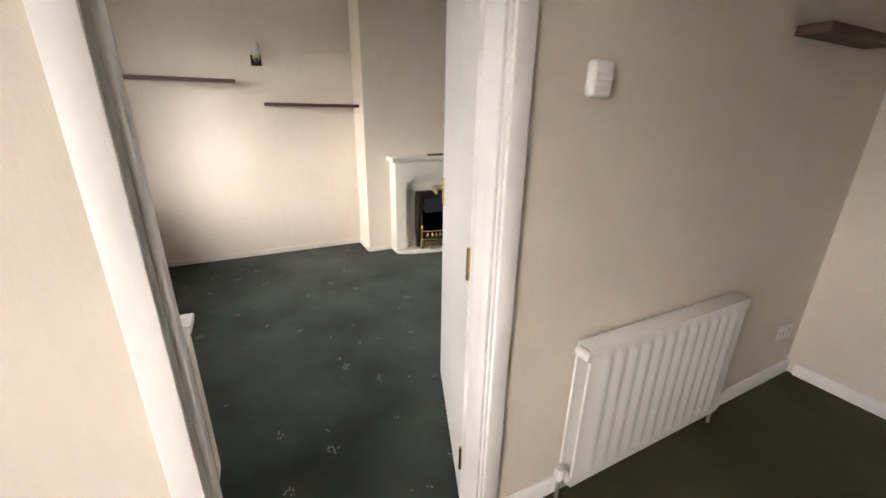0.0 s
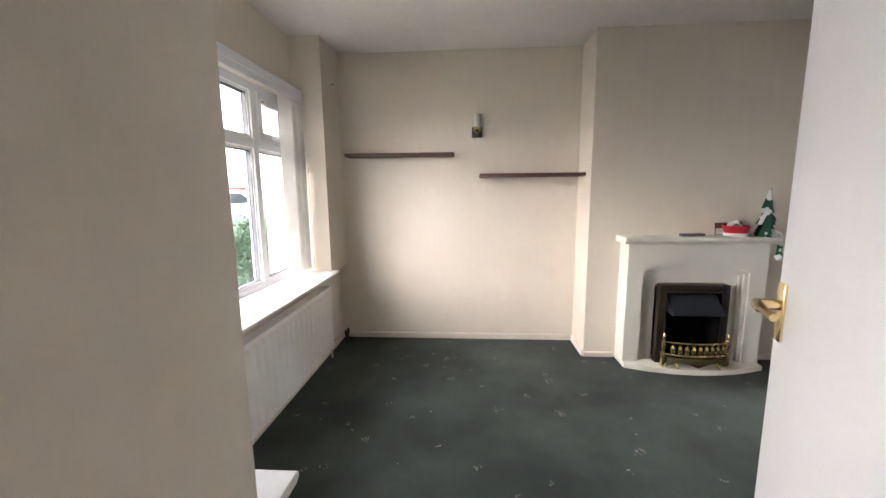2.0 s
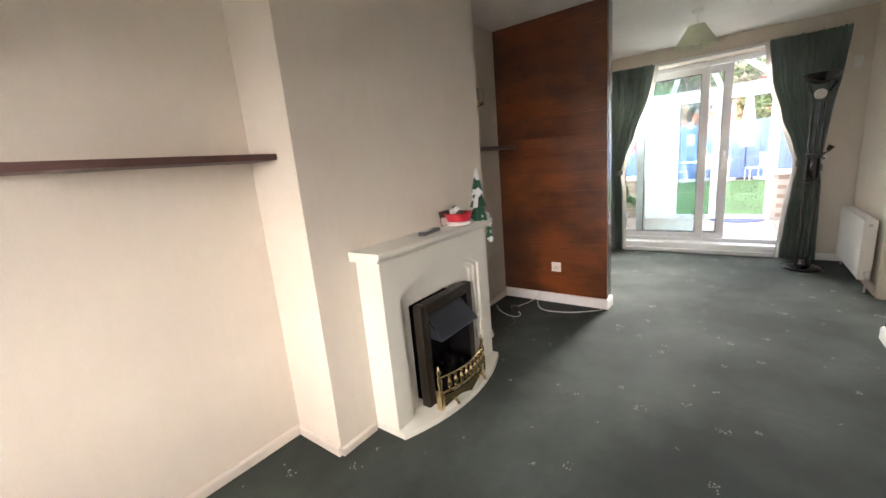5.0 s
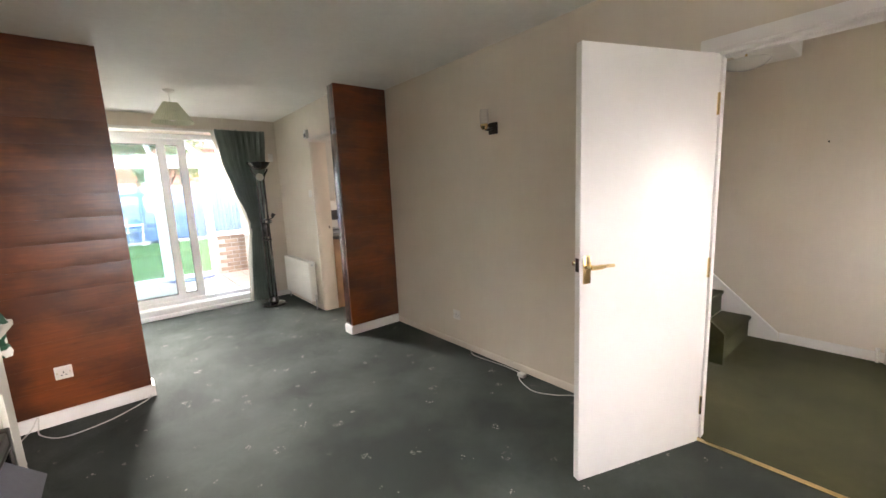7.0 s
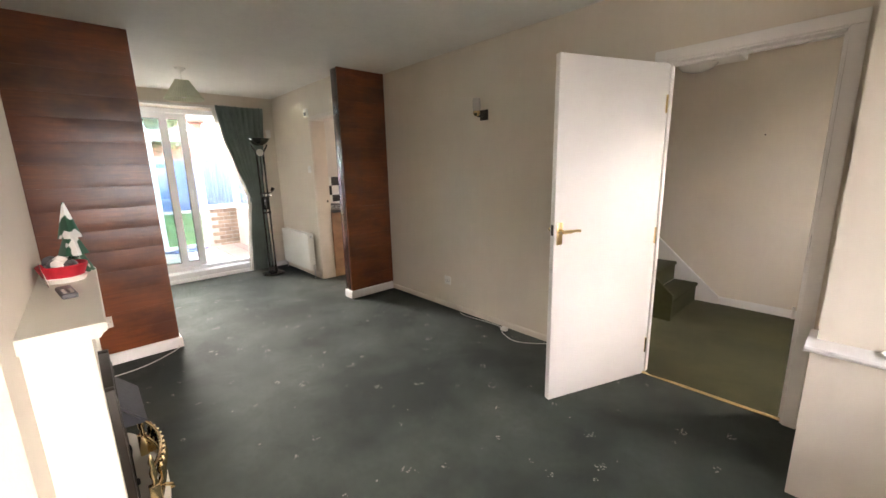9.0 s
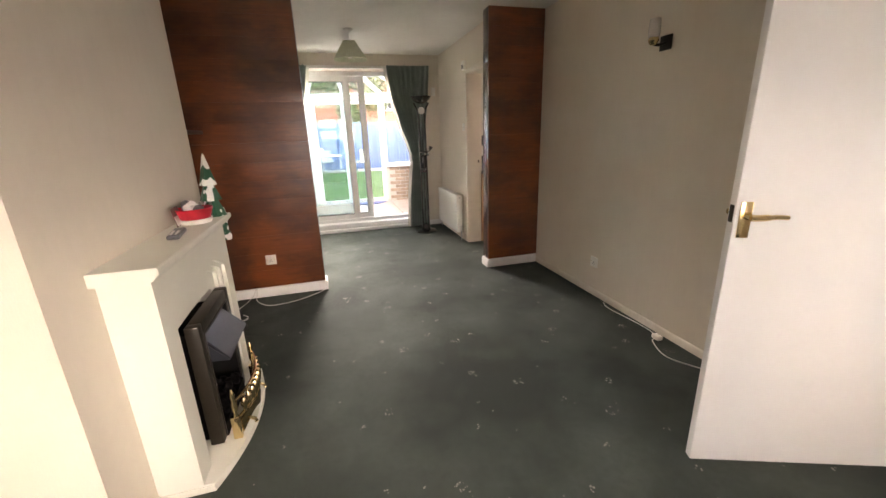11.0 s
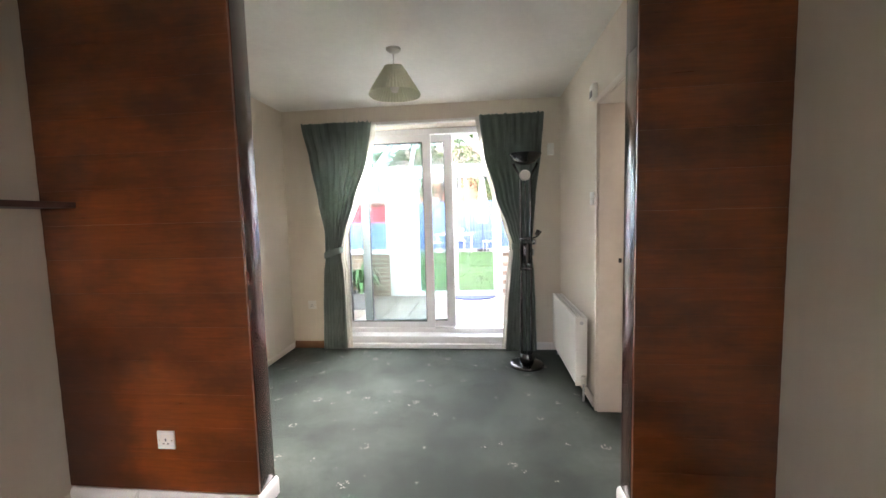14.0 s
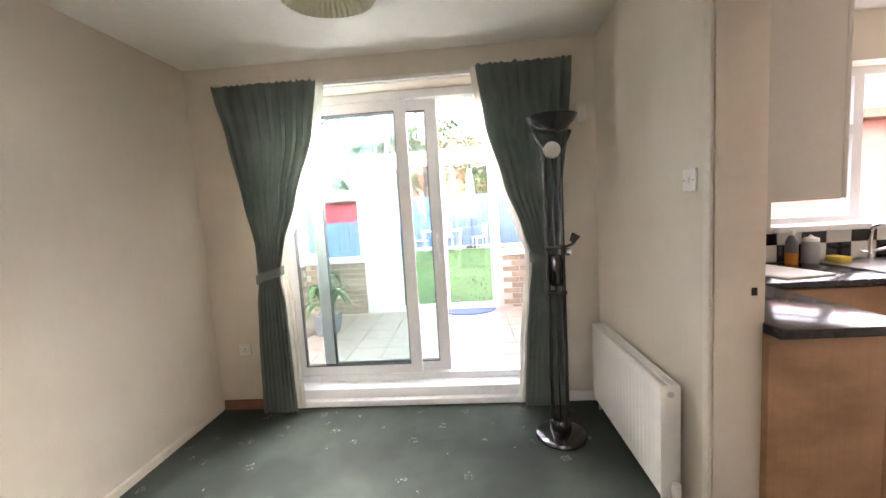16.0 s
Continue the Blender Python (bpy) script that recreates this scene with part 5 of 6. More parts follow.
sp = solid("sponge", box(B(), -0.055, -0.035, 0.0, 0.055, 0.035, 0.035, 0.008), SPONGE, "yellow washing-up sponge by the sink", "sponge", at=pose(5.55, 0.10, 0.906))
kw = thing("window_2", pose(0, 0, 0), "white plastic-framed kitchen window", "window", kind="structure")
bm = wall_along(B(), "y", 5.82, 5.89, -1.70, -0.23, 1.128, 2.12, [(-1.65, -0.26, 1.17, 2.07)])
wall_along(bm, "y", 5.82, 5.89, -0.23, 0.40, 1.128, 1.73, [(-0.20, 0.35, 1.17, 1.70)])
wall_along(bm, "y", 5.82, 5.89, -0.23, 0.40, 1.73, 2.12, [(-0.20, 0.35, 1.76, 2.07)])
part("frame", bm, UPVC, kw)
for a, b, c, d in ((-1.65, -0.26, 1.17, 2.07), (-0.20, 0.35, 1.17, 1.70), (-0.20, 0.35, 1.76, 2.07)):
    pane = part("pane", box(B(), 5.85, a - 0.002, c - 0.002, 5.856, b + 0.002, d + 0.002), GLASS_KITCHEN, kw)
    pane.visible_shadow = False
part("window_sill", box(B(), 5.62, -1.695, 1.09, 5.819, 0.395, 1.127, 0.004), UPVC, kw)
ts = structure("tile_backing", box(box(B(), 5.676, -0.945, 0.898, 5.6795, 0.405, 1.086), 5.676, 0.405, 0.898, 5.6795, 1.328, 1.31), GROUT, "grout behind the chequered tiles", "tiling")

# ---- conservatory ----
CX, CY0, CY1 = 8.40, 1.35, 4.75
cfloor = structure("conservatory_floor", box(B(), 5.95, CY0 - 0.1, -0.13, CX + 0.1, CY1 + 0.1, -0.012), GROUT, "bed of the conservatory floor tiles", "floor")


def brick_wall(name, x0, y0, x1, y1, h, label):
    """Dwarf wall of buff bricks with a white sill on top; runs along x or y."""
    t = solid(name, box(B(), min(x0, x1) + 0.006, min(y0, y1) + 0.006, -0.1, max(x0, x1) - 0.006, max(y0, y1) - 0.006, h), GROUT, label, "wall", "structure")
    return t


dw = [brick_wall("dwarf_wall_1", CX - 0.10, CY0, CX, 1.98, 0.72, "buff brick dwarf wall of the conservatory"),
      brick_wall("dwarf_wall_2", CX - 0.10, 3.80, CX, CY1, 0.72, "buff brick dwarf wall of the conservatory"),
      brick_wall("dwarf_wall_3", 5.95, CY1 - 0.10, CX - 0.10, CY1, 0.72, "buff brick dwarf wall of the conservatory"),
      brick_wall("dwarf_wall_4", 5.95, CY0, CX - 0.10, CY0 + 0.10, 0.72, "buff brick dwarf wall of the conservatory")]
cs = thing("conservatory_frame", pose(0, 0, 0), "white plastic conservatory frame with glazed walls", "conservatory", kind="structure")


def glazed(x0, y0, x1, y1, z0, z1, parts, bar=0.05):
    """A run of window lights along x or y."""
    run_y = abs(y1 - y0) > abs(x1 - x0)
    a0, a1 = (y0, y1) if run_y else (x0, x1)
    f = (x0 - 0.09, x0 - 0.03) if run_y else (y0 - 0.09, y0 - 0.03)
    step_ = (a1 - a0) / parts
    holes = [(a0 + i * step_ + bar, a0 + (i + 1) * step_ - bar, z0 + bar, z1 - bar) for i in range(parts)]
    part("window_frame", wall_along(B(), "y" if run_y else "x", *f, a0, a1, z0, z1, holes), UPVC, cs)
    for a, b, c, d in holes:
        m = (f[0] + f[1]) / 2
        bm = box(B(), m - 0.003, a - 0.002, c - 0.002, m + 0.003, b + 0.002, d + 0.002) if run_y else box(B(), a - 0.002, m - 0.003, c - 0.002, b + 0.002, m + 0.003, d + 0.002)
        part("pane", bm, GLASS_DIMMED, cs)


part("sill", box(B(), CX - 0.16, CY0, 0.72, CX + 0.04, 1.98, 0.75, 0.006), UPVC, cs)
part("sill", box(B(), CX - 0.16, 3.80, 0.72, CX + 0.04, CY1, 0.75, 0.006), UPVC, cs)
part("sill", box(B(), 5.95, CY1 - 0.16, 0.72, CX - 0.16, CY1 + 0.04, 0.75, 0.006), UPVC, cs)
part("sill", box(B(), 5.95, CY0 - 0.04, 0.72, CX - 0.16, CY0 + 0.14, 0.75, 0.006), UPVC, cs)
glazed(CX, CY0, CX, 1.98, 0.75, 2.05, 1)
glazed(CX, 3.80, CX, CY1 - 0.1, 0.75, 2.05, 1)
glazed(5.97, CY1, CX - 0.1, CY1, 0.75, 2.05, 3)
glazed(5.97, CY0 + 0.1, CX - 0.1, CY0 + 0.1, 0.75, 2.05, 3)
glazed(CX, 1.98, CX, 2.72, 0.0, 2.05, 1, 0.075)
glazed(CX, 2.72, CX, 3.36, 0.0, 2.05, 1, 0.075)
for x, y in ((CX - 0.06, CY1 - 0.06), (CX - 0.06, CY0 + 0.05)):
    part("corner_post", box(B(), x - 0.05, y - 0.05, 0.75, x + 0.05, y + 0.05, 2.05, 0.006), UPVC, cs)
pl = part("door_panel", box(B(), CX - 0.10, 3.36, 0.0, CX - 0.03, 3.80, 2.05, 0.006), UPVC, cs, "white solid side panel")
for z in (1.08, 1.20, 1.36):
    part("fitting", lathe(B(), [(0.0, 0.0), (0.022, 0.0), (0.02, 0.012), (0.0, 0.014)], seg=14), STEEL, pl, at=pose(CX - 0.10, 3.55, z, 0, -90, 0))
part("eaves_beam", box(B(), CX - 0.12, CY0 - 0.03, 2.05, CX + 0.03, CY1 + 0.03, 2.16, 0.008), UPVC, cs)
part("eaves_beam", box(B(), 5.95, CY1 - 0.12, 2.05, CX - 0.12, CY1 + 0.03, 2.16, 0.008), UPVC, cs)
part("eaves_beam", box(B(), 5.95, CY0 - 0.03, 2.05, CX - 0.12, CY0 + 0.12, 2.16, 0.008), UPVC, cs)
RX, RY, RZ = 7.35, 3.05, 2.95
part("ridge_beam", box(B(), 5.97, RY - 0.04, RZ - 0.06, RX, RY + 0.04, RZ + 0.04, 0.006), UPVC, cs)


def bar_between(p, q):
    d = Vector(q) - Vector(p)
    s = d.cross(Vector((0, 0, 1))).normalized() * 0.028
    u = s.cross(d).normalized() * 0.035
    bm = loft(B(), [[Vector(e) + s + u, Vector(e) - s + u, Vector(e) - s - u, Vector(e) + s - u] for e in (p, q)])
    part("glazing_bar", bm, UPVC, cs)


for y in (CY0, 1.98, 2.72, 3.4, 4.0, CY1):
    bar_between((CX - 0.04, y, 2.17), (RX, RY, RZ - 0.02))
for x in (6.1, 6.7, 7.3, 7.9):
    for y in (CY0, CY1):
        bar_between((x, y, 2.17), (min(x, RX), RY, RZ - 0.02))
for c in ([(CX, CY0, 2.18), (CX, CY1, 2.18), (RX, RY, RZ + 0.03)], [(5.95, CY1, 2.18), (CX, CY1, 2.18), (RX, RY, RZ + 0.03), (5.95, RY, RZ + 0.03)], [(5.95, CY0, 2.18), (CX, CY0, 2.18), (RX, RY, RZ + 0.03), (5.95, RY, RZ + 0.03)]):
    bm = loft(B(), [c, [(x, y, z + 0.008) for x, y, z in c]])
    part("roof_pane", bm, ROOF_SHEET, cs)
mat_ = solid("door_mat", prism(B(), [(0.0, -0.37)] + [(-0.30 * math.cos(a), 0.37 * math.sin(a)) for a in [-1.5 + 3.0 * k / 20 for k in range(21)]] + [(0.0, 0.37)], "z", 0.0, 0.012), MAT_BLUE, "blue half-round door mat on the conservatory floor", "door mat", at=pose(CX - 0.14, 2.40, 0.0))
pp = thing("potted_plant", pose(7.42, 4.05, 0.0), "leafy green plant in a grey square pot", "potted plant")
part("pot", loft(B(), [[(s * 0.10, t_ * 0.10, 0.0) for s, t_ in ((-1, -1), (1, -1), (1, 1), (-1, 1))], [(s * 0.135, t_ * 0.135, 0.24) for s, t_ in ((-1, -1), (1, -1), (1, 1), (-1, 1))], [(s * 0.12, t_ * 0.12, 0.24) for s, t_ in ((-1, -1), (1, -1), (1, 1), (-1, 1))], [(s * 0.115, t_ * 0.115, 0.20) for s, t_ in ((-1, -1), (1, -1), (1, 1), (-1, 1))]]), POT, pp)
rng = random.Random(21)


def blade(bm, base, a, length, rise, w):
    pts = [(base[0] + math.cos(a) * length * u, base[1] + math.sin(a) * length * u, base[2] + rise * math.sin(u * 2.5) - 0.25 * length * u * u) for u in [k / 6 for k in range(7)]]
    rows = []
    for k, p in enumerate(pts):
        hw = w * math.sin(math.pi * min(0.98, 0.12 + 0.86 * k / 6))
        dx, dy = -math.sin(a) * hw, math.cos(a) * hw
        rows.append([(p[0] - dx, p[1] - dy, p[2] + hw * 0.3), p, (p[0] + dx, p[1] + dy, p[2] + hw * 0.3)])
    loft(bm, rows, closed=False)


for i in range(26):
    bm = B()
    blade(bm, (rng.uniform(-0.04, 0.04), rng.uniform(-0.04, 0.04), 0.2 + rng.uniform(0, 0.12)), rng.uniform(0, 6.28), rng.uniform(0.28, 0.45), rng.uniform(0.12, 0.4), rng.uniform(0.025, 0.045))
    part("leaf", bm, PLANT, pp)

# ---- garden and street ----
structure("ground", box(B(), -900, -900, -0.35, 900, 900, -0.20), EARTH, "flat ground round the house", "ground")
structure("lawn", box(B(), 8.8, -12, -0.199, 17.6, 14, -0.12), LAWN, "bright green mown lawn", "lawn")
pave = structure("pavement", box(B(), 17.6, -12, -0.199, 19.0, 14, -0.10), SLAB, "grey paved strip by the fence", "paving")
structure("path", box(B(), 8.5, -6, -0.199, 8.8, 10, -0.10), SLAB, "paved strip outside the conservatory", "paving")
rng = random.Random(5)
bm = B()
for i in range(5200):
    x, y = rng.uniform(8.85, 17.5), rng.uniform(-3, 9)
    a, hgt = rng.uniform(0, 6.28), rng.uniform(0.02, 0.045)
    w_ = 0.012
    v = [bm.verts.new(c) for c in ((x - w_ * math.cos(a), y - w_ * math.sin(a), -0.121), (x + w_ * math.cos(a), y + w_ * math.sin(a), -0.121), (x + rng.uniform(-0.015, 0.015), y + rng.uniform(-0.015, 0.015), -0.12 + hgt))]
    bm.faces.new(v)
gr = solid("grass", bm, leafy("grass_blade", (0.05, 0.11, 0.012), (0.09, 0.17, 0.03)), "short bright green grass blades", "grass", "stuff")
fence = thing("fence", pose(19.1, 0, -0.2), "blue painted board fence at the end of the garden", "fence")
fb = finish(box(B(), -0.011, -0.069, 0.05, 0.011, 0.069, 2.17, 0.003), "fence_board", BLUE)
for i in range(150):
    ob = new("fence_board", fb)
    ob.parent = fence
    ob.matrix_basis = pose(0.012 * (i % 2), -7.5 + i * 0.142, 0)
for i in range(9):
    part("post", box(B(), 0.03, -7.5 + i * 2.6 - 0.05, 0.0, 0.13, -7.5 + i * 2.6 + 0.05, 2.05, 0.006), BLUE, fence)
pb = thing("parasol", pose(17.9, 2.21, -0.1), "closed white garden parasol on a dark base", "parasol")
part("pole", tube(B(), [(0, 0, 0), (0, 0, 2.98)], 0.022, 10), BLACK, pb)
part("base", lathe(B(), [(0.0, 0.0), (0.26, 0.0), (0.26, 0.06), (0.06, 0.10), (0.0, 0.11)], seg=24), BLACK, pb)
bm = B()
loft(bm, [[((r + 0.03 * math.cos(8 * a)) * math.cos(a), (r + 0.03 * math.cos(8 * a)) * math.sin(a), z) for a in [2 * math.pi * k / 48 for k in range(48)]] for r, z in ((0.16, 1.15), (0.20, 1.25), (0.18, 1.7), (0.11, 2.4), (0.05, 2.95))])
part("canopy", bm, CANVAS, pb, "furled white canopy")
gt = thing("garden_table", pose(17.6, 3.35, -0.1), "white garden table set with small things", "table")
part("tabletop", box(B(), -0.45, -0.75, 0.70, 0.45, 0.75, 0.735, 0.01), CANVAS, gt)
for sx in (-1, 1):
    for sy in (-1, 1):
        part("leg", tube(B(), [(sx * 0.38, sy * 0.66, 0), (sx * 0.40, sy * 0.68, 0.70)], 0.022, 8), CANVAS, gt)
vs_ = thing("vase", pose(17.55, 3.4, 0.635), "white jug standing on the garden table", "jug")
part("body", lathe(B(), [(0.0, 0.0), (0.07, 0.0), (0.11, 0.1), (0.08, 0.24), (0.06, 0.3), (0.0, 0.3)], seg=16), CANVAS, vs_)


def garden_chair(m):
    t = thing("garden_chair", m, "white slatted garden chair", "chair", "chairs round the garden table")
    part("seat", box(B(), -0.23, -0.23, 0.40, 0.23, 0.23, 0.43, 0.01), CANVAS, t)
    for k in range(5):
        part("back_slat", box(B(), 0.21, -0.20 + k * 0.09, 0.43, 0.235, -0.155 + k * 0.09, 0.86, 0.004), CANVAS, t)
    part("top_rail", box(B(), 0.205, -0.23, 0.86, 0.24, 0.23, 0.91, 0.006), CANVAS, t)
    for sx in (-1, 1):
        for sy in (-1, 1):
            part("leg", tube(B(), [(sx * 0.20, sy * 0.20, 0), (sx * 0.20, sy * 0.20, 0.41)], 0.016, 8), CANVAS, t)
    return t


gc = garden_chair(pose(17.5, 1.95, -0.1, 0, 0, -70))
for x, y, a in ((18.3, 3.2, 10), (17.0, 4.1, 100)):
    copy_thing(gc, pose(x, y, -0.1, 0, 0, a))


def leaves(bm, count, place, size, seed):
    r = random.Random(seed)
    for _ in range(count):
        c, n = place(r)
        n = (Vector(n) + Vector((r.uniform(-1, 1), r.uniform(-1, 1), r.uniform(-1, 1))) * 0.9).normalized()
        s = n.orthogonal().normalized()
        s.rotate(Matrix.Rotation(r.uniform(0, 6.28), 3, n))
        u = n.cross(s)
        k = size * r.uniform(0.6, 1.3)
        c = Vector(c)
        vs = [bm.verts.new(p) for p in (c - s * k, c + u * k * 0.5 + n * k * 0.15, c + s * k, c - u * k * 0.5 + n * k * 0.15)]
        bm.faces.new(vs)


def tree(m, height, spread, seed, label):
    t = thing("tree", m, label, "tree", "trees behind the garden")
    r = random.Random(seed)
    bm = tube(B(), [(0, 0, 0), (0.05, 0.03, height * 0.25), (0.0, 0.08, height * 0.5), (0.06, 0.0, height * 0.8)], [0.16, 0.12, 0.09, 0.03], 10)
    part("trunk", bm, BARK, t)
    tips = []
    for k in range(9):
        a, u = k * 2.4 + r.random(), 0.35 + 0.06 * k
        tip = (math.cos(a) * spread * r.uniform(0.5, 0.95), math.sin(a) * spread * r.uniform(0.5, 0.95), height * (u + 0.2))
        part("limb", tube(B(), smooth_path([(0.02, 0.05, height * u * 0.8), (tip[0] * 0.5, tip[1] * 0.5, height * (u + 0.06)), tip], 4), [0.05 - 0.0045 * i for i in range(9)], 6), BARK, t)
        tips.append(tip)
    bm = B()
    def place(q):
        c = q.choice(tips)
        d = Vector((q.gauss(0, 1), q.gauss(0, 1), q.gauss(0, 0.8))).normalized() * spread * 0.42 * q.random() ** 0.4
        return Vector(c) + d, d
    leaves(bm, 2600, place, 0.10, seed)
    tagged(part("crown", bm, TREE, t), kind="stuff")
    return t


tree(pose(21.5, 4.2, -0.2), 5.5, 1.9, 2, "leafy green tree behind the blue fence")
tree(pose(22.5, 1.2, -0.2), 4.6, 1.7, 7, "leafy green tree behind the blue fence")
tree(pose(23.0, 7.8, -0.2), 5.0, 1.8, 12, "leafy green tree behind the blue fence")


def house(m, width, depth, eaves, ridge, wall_mat, label, bays):
    """Local y along the front, x forwards."""
    t = thing("house", m, label, "house", "houses round about")
    body = part("wall", box(B(), -depth, 0, 0, 0, width, eaves), wall_mat, t)
    bm = prism(B(), [(-depth - 0.3, eaves - 0.05), (0.3, eaves - 0.05), (0.3, eaves + 0.08), (-depth / 2, ridge), (-depth - 0.3, eaves + 0.08)], "y", -0.2, width + 0.2)
    rf = part("roof", bm, ROOF, t, "tiled pitched roof")
    part("chimney", box(B(), -depth / 2 - 0.3, width * 0.3, ridge - 0.7, -depth / 2 + 0.3, width * 0.3 + 0.8, ridge + 0.9, 0.02), BRICK_R, rf)
    for i in range(bays):
        y = (i + 0.5) * width / bays
        for z in ((0.9, 3.4) if eaves > 4 else (0.85,)):
            w = part("window", wall_along(B(), "y", 0.0, 0.06, y - 0.7, y + 0.7, z, z + 1.2, [(y - 0.63, y - 0.03, z + 0.07, z + 1.13), (y + 0.03, y + 0.63, z + 0.07, z + 1.13)]), UPVC, t)
            part("pane", box(B(), 0.005, y - 0.64, z + 0.06, 0.02, y + 0.64, z + 1.14), CAR_GLASS, w)
    return t


house(pose(-44, 14, -0.2), 16, 8, 2.5, 4.1, BRICK_R, "red brick houses across the street", 5)
house(pose(-46, 34, -0.2), 18, 8, 2.5, 4.3, BRICK_R, "red brick houses across the street", 5)
house(pose(-44, 56, -0.2), 20, 8, 2.5, 4.1, BRICK_R, "red brick houses across the street", 6)
house(pose(31, 9, -0.2, 0, 0, 180), 12, 8, 5.0, 7.4, BRICK_R, "red brick house beyond the garden", 4)
house(pose(9.6, -1.2, -0.2, 0, 0, 180), 9, 6, 2.6, 4.0, PINK, "pink rendered house next to the kitchen", 1)
shed = thing("shed", pose(13.2, 4.8, -0.12), "red garden shed behind blue boards", "shed")
part("wall", box(B(), 0.2, 0.1, 0.0, 2.0, 1.5, 1.85, 0.01), RED, shed, "bright red painted boards")
part("roof", prism(B(), [(0.05, 1.85), (2.15, 1.85), (2.15, 1.90), (1.1, 2.25), (0.05, 1.90)], "y", 0.0, 1.6), ROOF, shed)
for i in range(11):
    part("board", box(B(), 0.0, i * 0.142, 0.0, 0.022, i * 0.142 + 0.136, 1.32, 0.003), BLUE, shed, "blue painted board")
structure("road", box(B(), -18, -200, -0.199, -9.5, 200, -0.17), ASPHALT, "grey asphalt street", "road")
structure("pavement_street", box(B(), -9.5, -200, -0.199, -7.6, 200, -0.06), SLAB, "paved footway with a kerb", "paving")
structure("front_garden", box(B(), -3.6, -12, -0.199, -1.40, 14, -0.16), LAWN, "small front lawn below the window", "lawn")
hedge = thing("hedge", pose(-3.35, 0, -0.2), "clipped dense green garden hedge below the window", "hedge")
part("core", box(B(), -0.30, -6, 0.0, 0.28, 14, 1.06), CORE, hedge)
def hedge_place(q):
    y = q.uniform(-2, 13)
    if q.random() < 0.72:
        return (0.30 + q.uniform(-0.03, 0.07) + 0.03 * math.sin(y * 3), y, q.uniform(0.02, 1.09)), (1, 0, 0.3)
    return (q.uniform(-0.35, 0.34), y, 1.07 + q.uniform(-0.03, 0.07) + 0.03 * math.sin(y * 4)), (0.2, 0, 1)
bm = B()
leaves(bm, 17000, hedge_place, 0.032, 3)
tagged(part("foliage", bm, HEDGE, hedge), kind="stuff")


def car(m, paint, label, tall):
    t = thing("car", m, label, "car", "parked cars")
    prof = [(-2.1, 0.35), (-2.15, 0.7), (-2.0, 0.95), (-1.2, 1.02), (-0.5, 1.42 * tall), (0.9, 1.45 * tall), (1.75, 1.05), (2.1, 0.95), (2.15, 0.5), (2.05, 0.32)]
    bm = prism(B(), prof, "y", -0.85, 0.85)
    bmesh.ops.bevel(bm, geom=list(bm.edges), offset=0.07, segments=3, affect="EDGES")
    part("body", bm, paint, t)
    for s in (-1, 1):
        bm = prism(B(), [(-0.98, 1.04), (-0.48, 1.34 * tall), (0.15, 1.37 * tall), (0.15, 1.04)], "y", s * 0.84, s * 0.856)
        part("side_window", bm, CAR_GLASS, t)
        part("side_window", prism(B(), [(0.22, 1.04), (0.22, 1.37 * tall), (0.85, 1.37 * tall), (1.45, 1.06)], "y", s * 0.84, s * 0.856), CAR_GLASS, t)
        for x in (-1.35, 1.3):
            wh = part("wheel", tube(B(), [(x, s * 0.68, 0.32), (x, s * 0.87, 0.32)], 0.32, 24), TYRE, t)
            part("rim", tube(B(), [(x, s * 0.86, 0.32), (x, s * 0.885, 0.32)], 0.2, 20), STEEL, wh)
    part("windscreen", loft(B(), [[(-1.16, -0.7, 1.045), (-1.16, 0.7, 1.045), (-1.14, 0.7, 1.05), (-1.14, -0.7, 1.05)], [(-0.56, -0.66, 1.385 * tall), (-0.56, 0.66, 1.385 * tall), (-0.54, 0.66, 1.39 * tall), (-0.54, -0.66, 1.39 * tall)]]), CAR_GLASS, t)
    return t


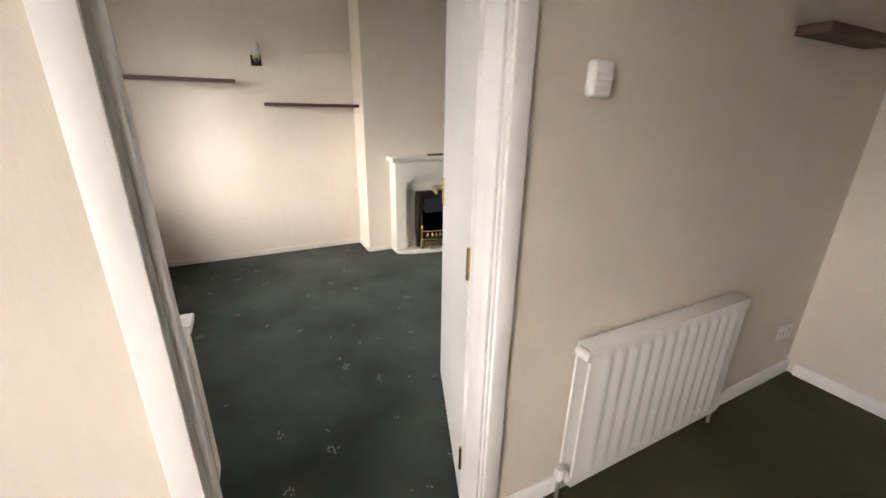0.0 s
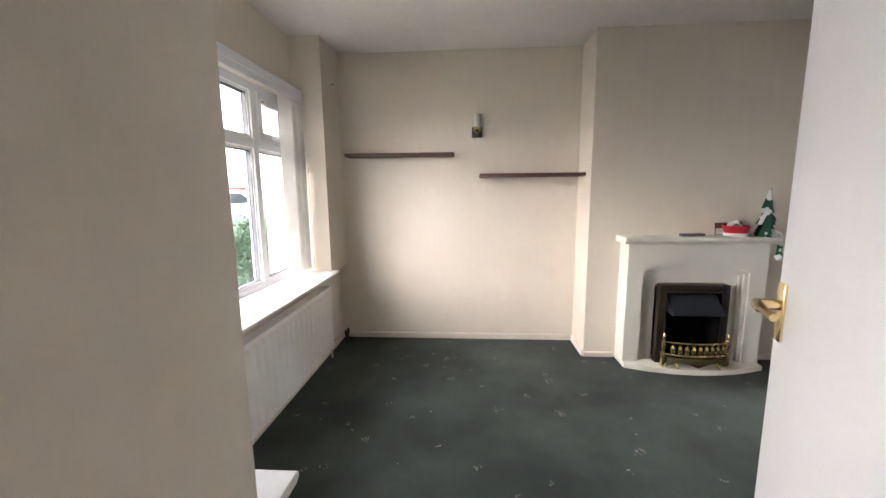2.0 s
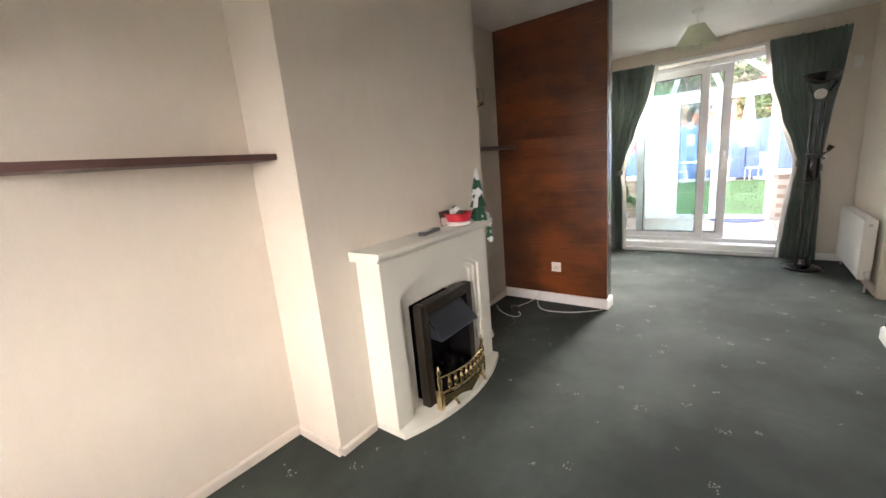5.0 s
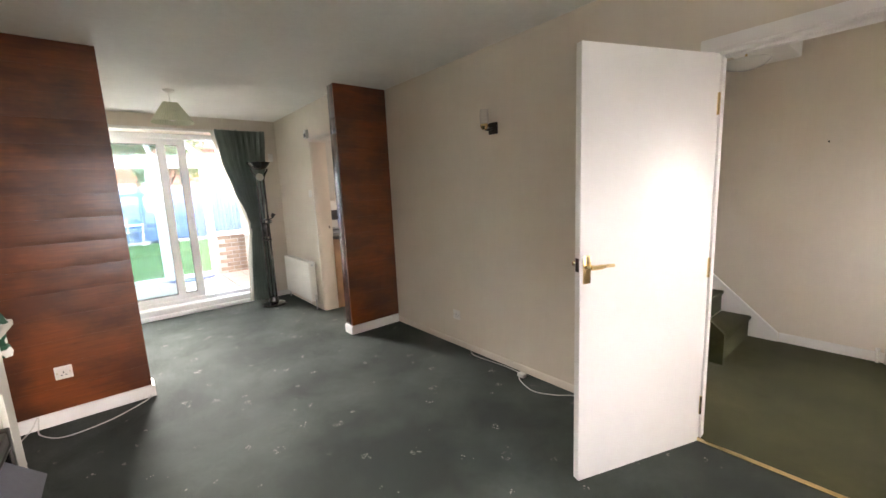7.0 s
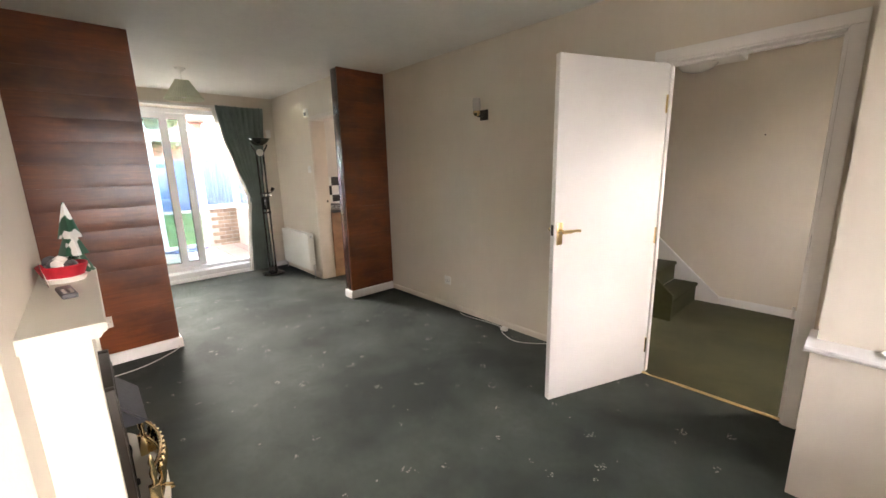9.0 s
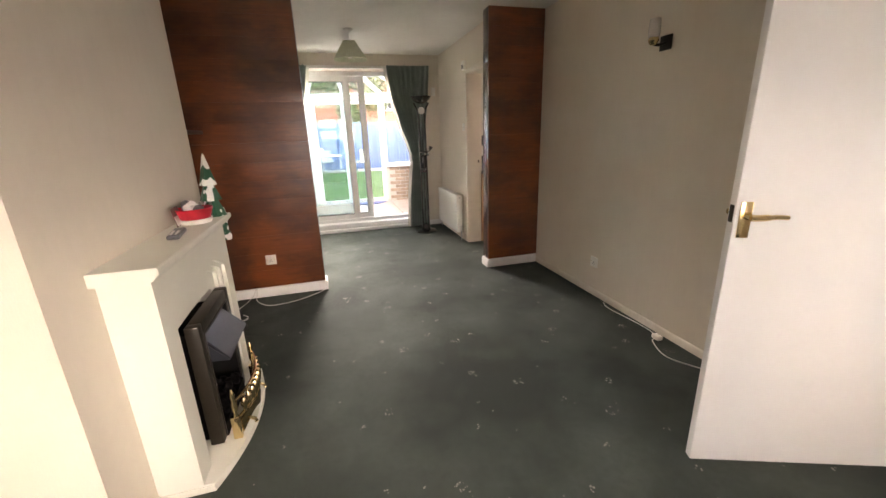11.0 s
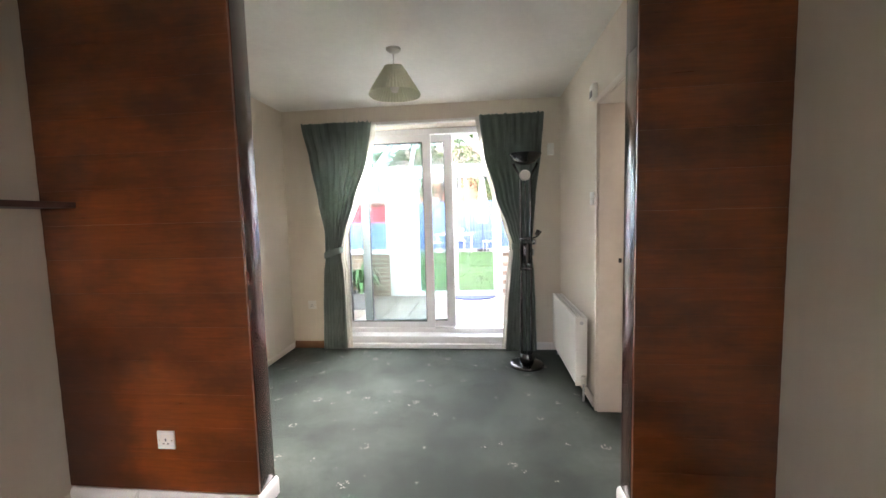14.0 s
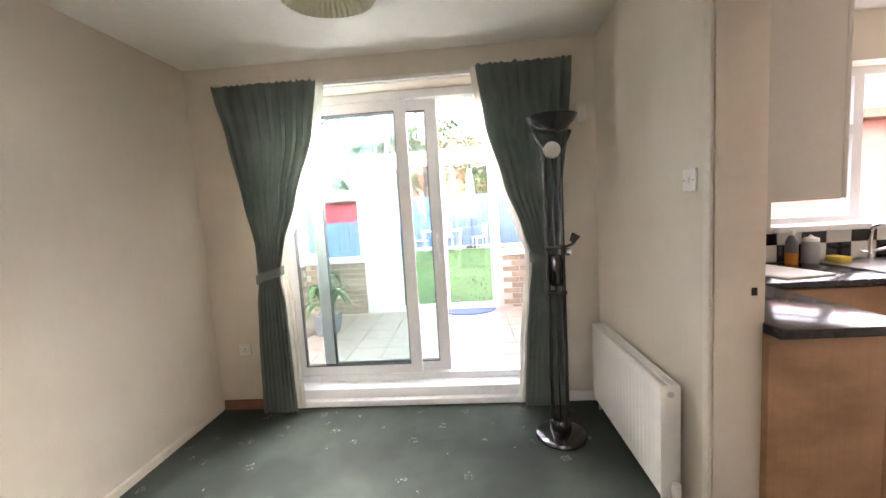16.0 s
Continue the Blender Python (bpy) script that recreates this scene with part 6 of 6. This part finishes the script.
car(pose(-7.6, 11.5, -0.06, 0, 0, 84), CAR_W, "white car parked beyond the hedge", 1.0)
car(pose(-10.8, 16.5, -0.17, 0, 0, 92), CAR_B, "blue car parked across the street", 1.02)
car(pose(-15.5, 20.0, -0.17, 0, 0, 92), CAR_W, "white van-like car parked across the street", 1.25)
rl = thing("railing", pose(-9.3, 15.5, -0.06), "low dark metal railing along the footway", "railing")
for i in range(24):
    part("bar", tube(B(), [(0, i * 0.16, 0), (0, i * 0.16, 1.15)], 0.011, 6), BLACK, rl)
for z in (0.25, 1.08):
    part("rail", tube(B(), [(0, -0.1, z), (0, 3.8, z)], 0.016, 6), BLACK, rl)

# ---- pieces of walls and floors ----
tile_m = {}
for nm, mt in (("w", TILE_W), ("b", TILE_B)):
    tile_m[nm] = finish(box(B(), -0.006, 0.0015, 0.0015, 0.0, 0.1485, 0.1485, 0.0015, 1), "tile", mt)
for r, (z, tall) in enumerate(((0.8985, 0.74), (1.0095, 0.505), (1.1595, 1.0))):
    for c in range(15):
        if r == 2 and c < 10 or c == 15:
            continue
        if r == 1 and c > 9:
            tall = 1.0
        ob = new("tile", tile_m["w" if (r + c) % 2 else "b"])
        ob.parent = ts
        ob.matrix_basis = pose(5.676, -0.984 + c * 0.15, z)
        ob.scale = (1, 1, tall)
ft = finish(box(B(), 0.003, 0.003, -0.012, 0.327, 0.327, 0.0, 0.002, 1), "floor_tile", FLOOR_TILE)
for i in range(8):
    for j in range(11):
        ob = new("floor_tile", ft)
        ob.parent = cfloor
        ob.matrix_basis = pose(5.955 + i * 0.33 * 0.926, CY0 - 0.08 + j * 0.33, 0)
        ob.scale = (0.926, 1, 1)
bx = finish(box(B(), 0.0, 0.0, 0.0, 0.108, 0.215, 0.065, 0.004, 1), "brick", BRICK_C)
for w, y0, y1 in ((dw[0], CY0, 1.98), (dw[1], 3.80, CY1)):
    for r in range(10):
        y = y0 - (0.11 if r % 2 else 0.0)
        while y + 0.215 < y1 + 0.02:
            ob = new("brick", bx)
            ob.parent = w
            ob.matrix_basis = pose(CX - 0.104, max(y, y0), -0.03 + r * 0.075)
            y += 0.225
by = finish(box(B(), 0.0, 0.0, 0.0, 0.215, 0.108, 0.065, 0.004, 1), "brick", BRICK_C)
for r in range(10):
    for i in range(10):
        ob = new("brick", by)
        ob.parent = dw[2]
        ob.matrix_basis = pose(5.96 + i * 0.225 + (0.11 if r % 2 else 0.0), CY1 - 0.104, -0.03 + r * 0.075)
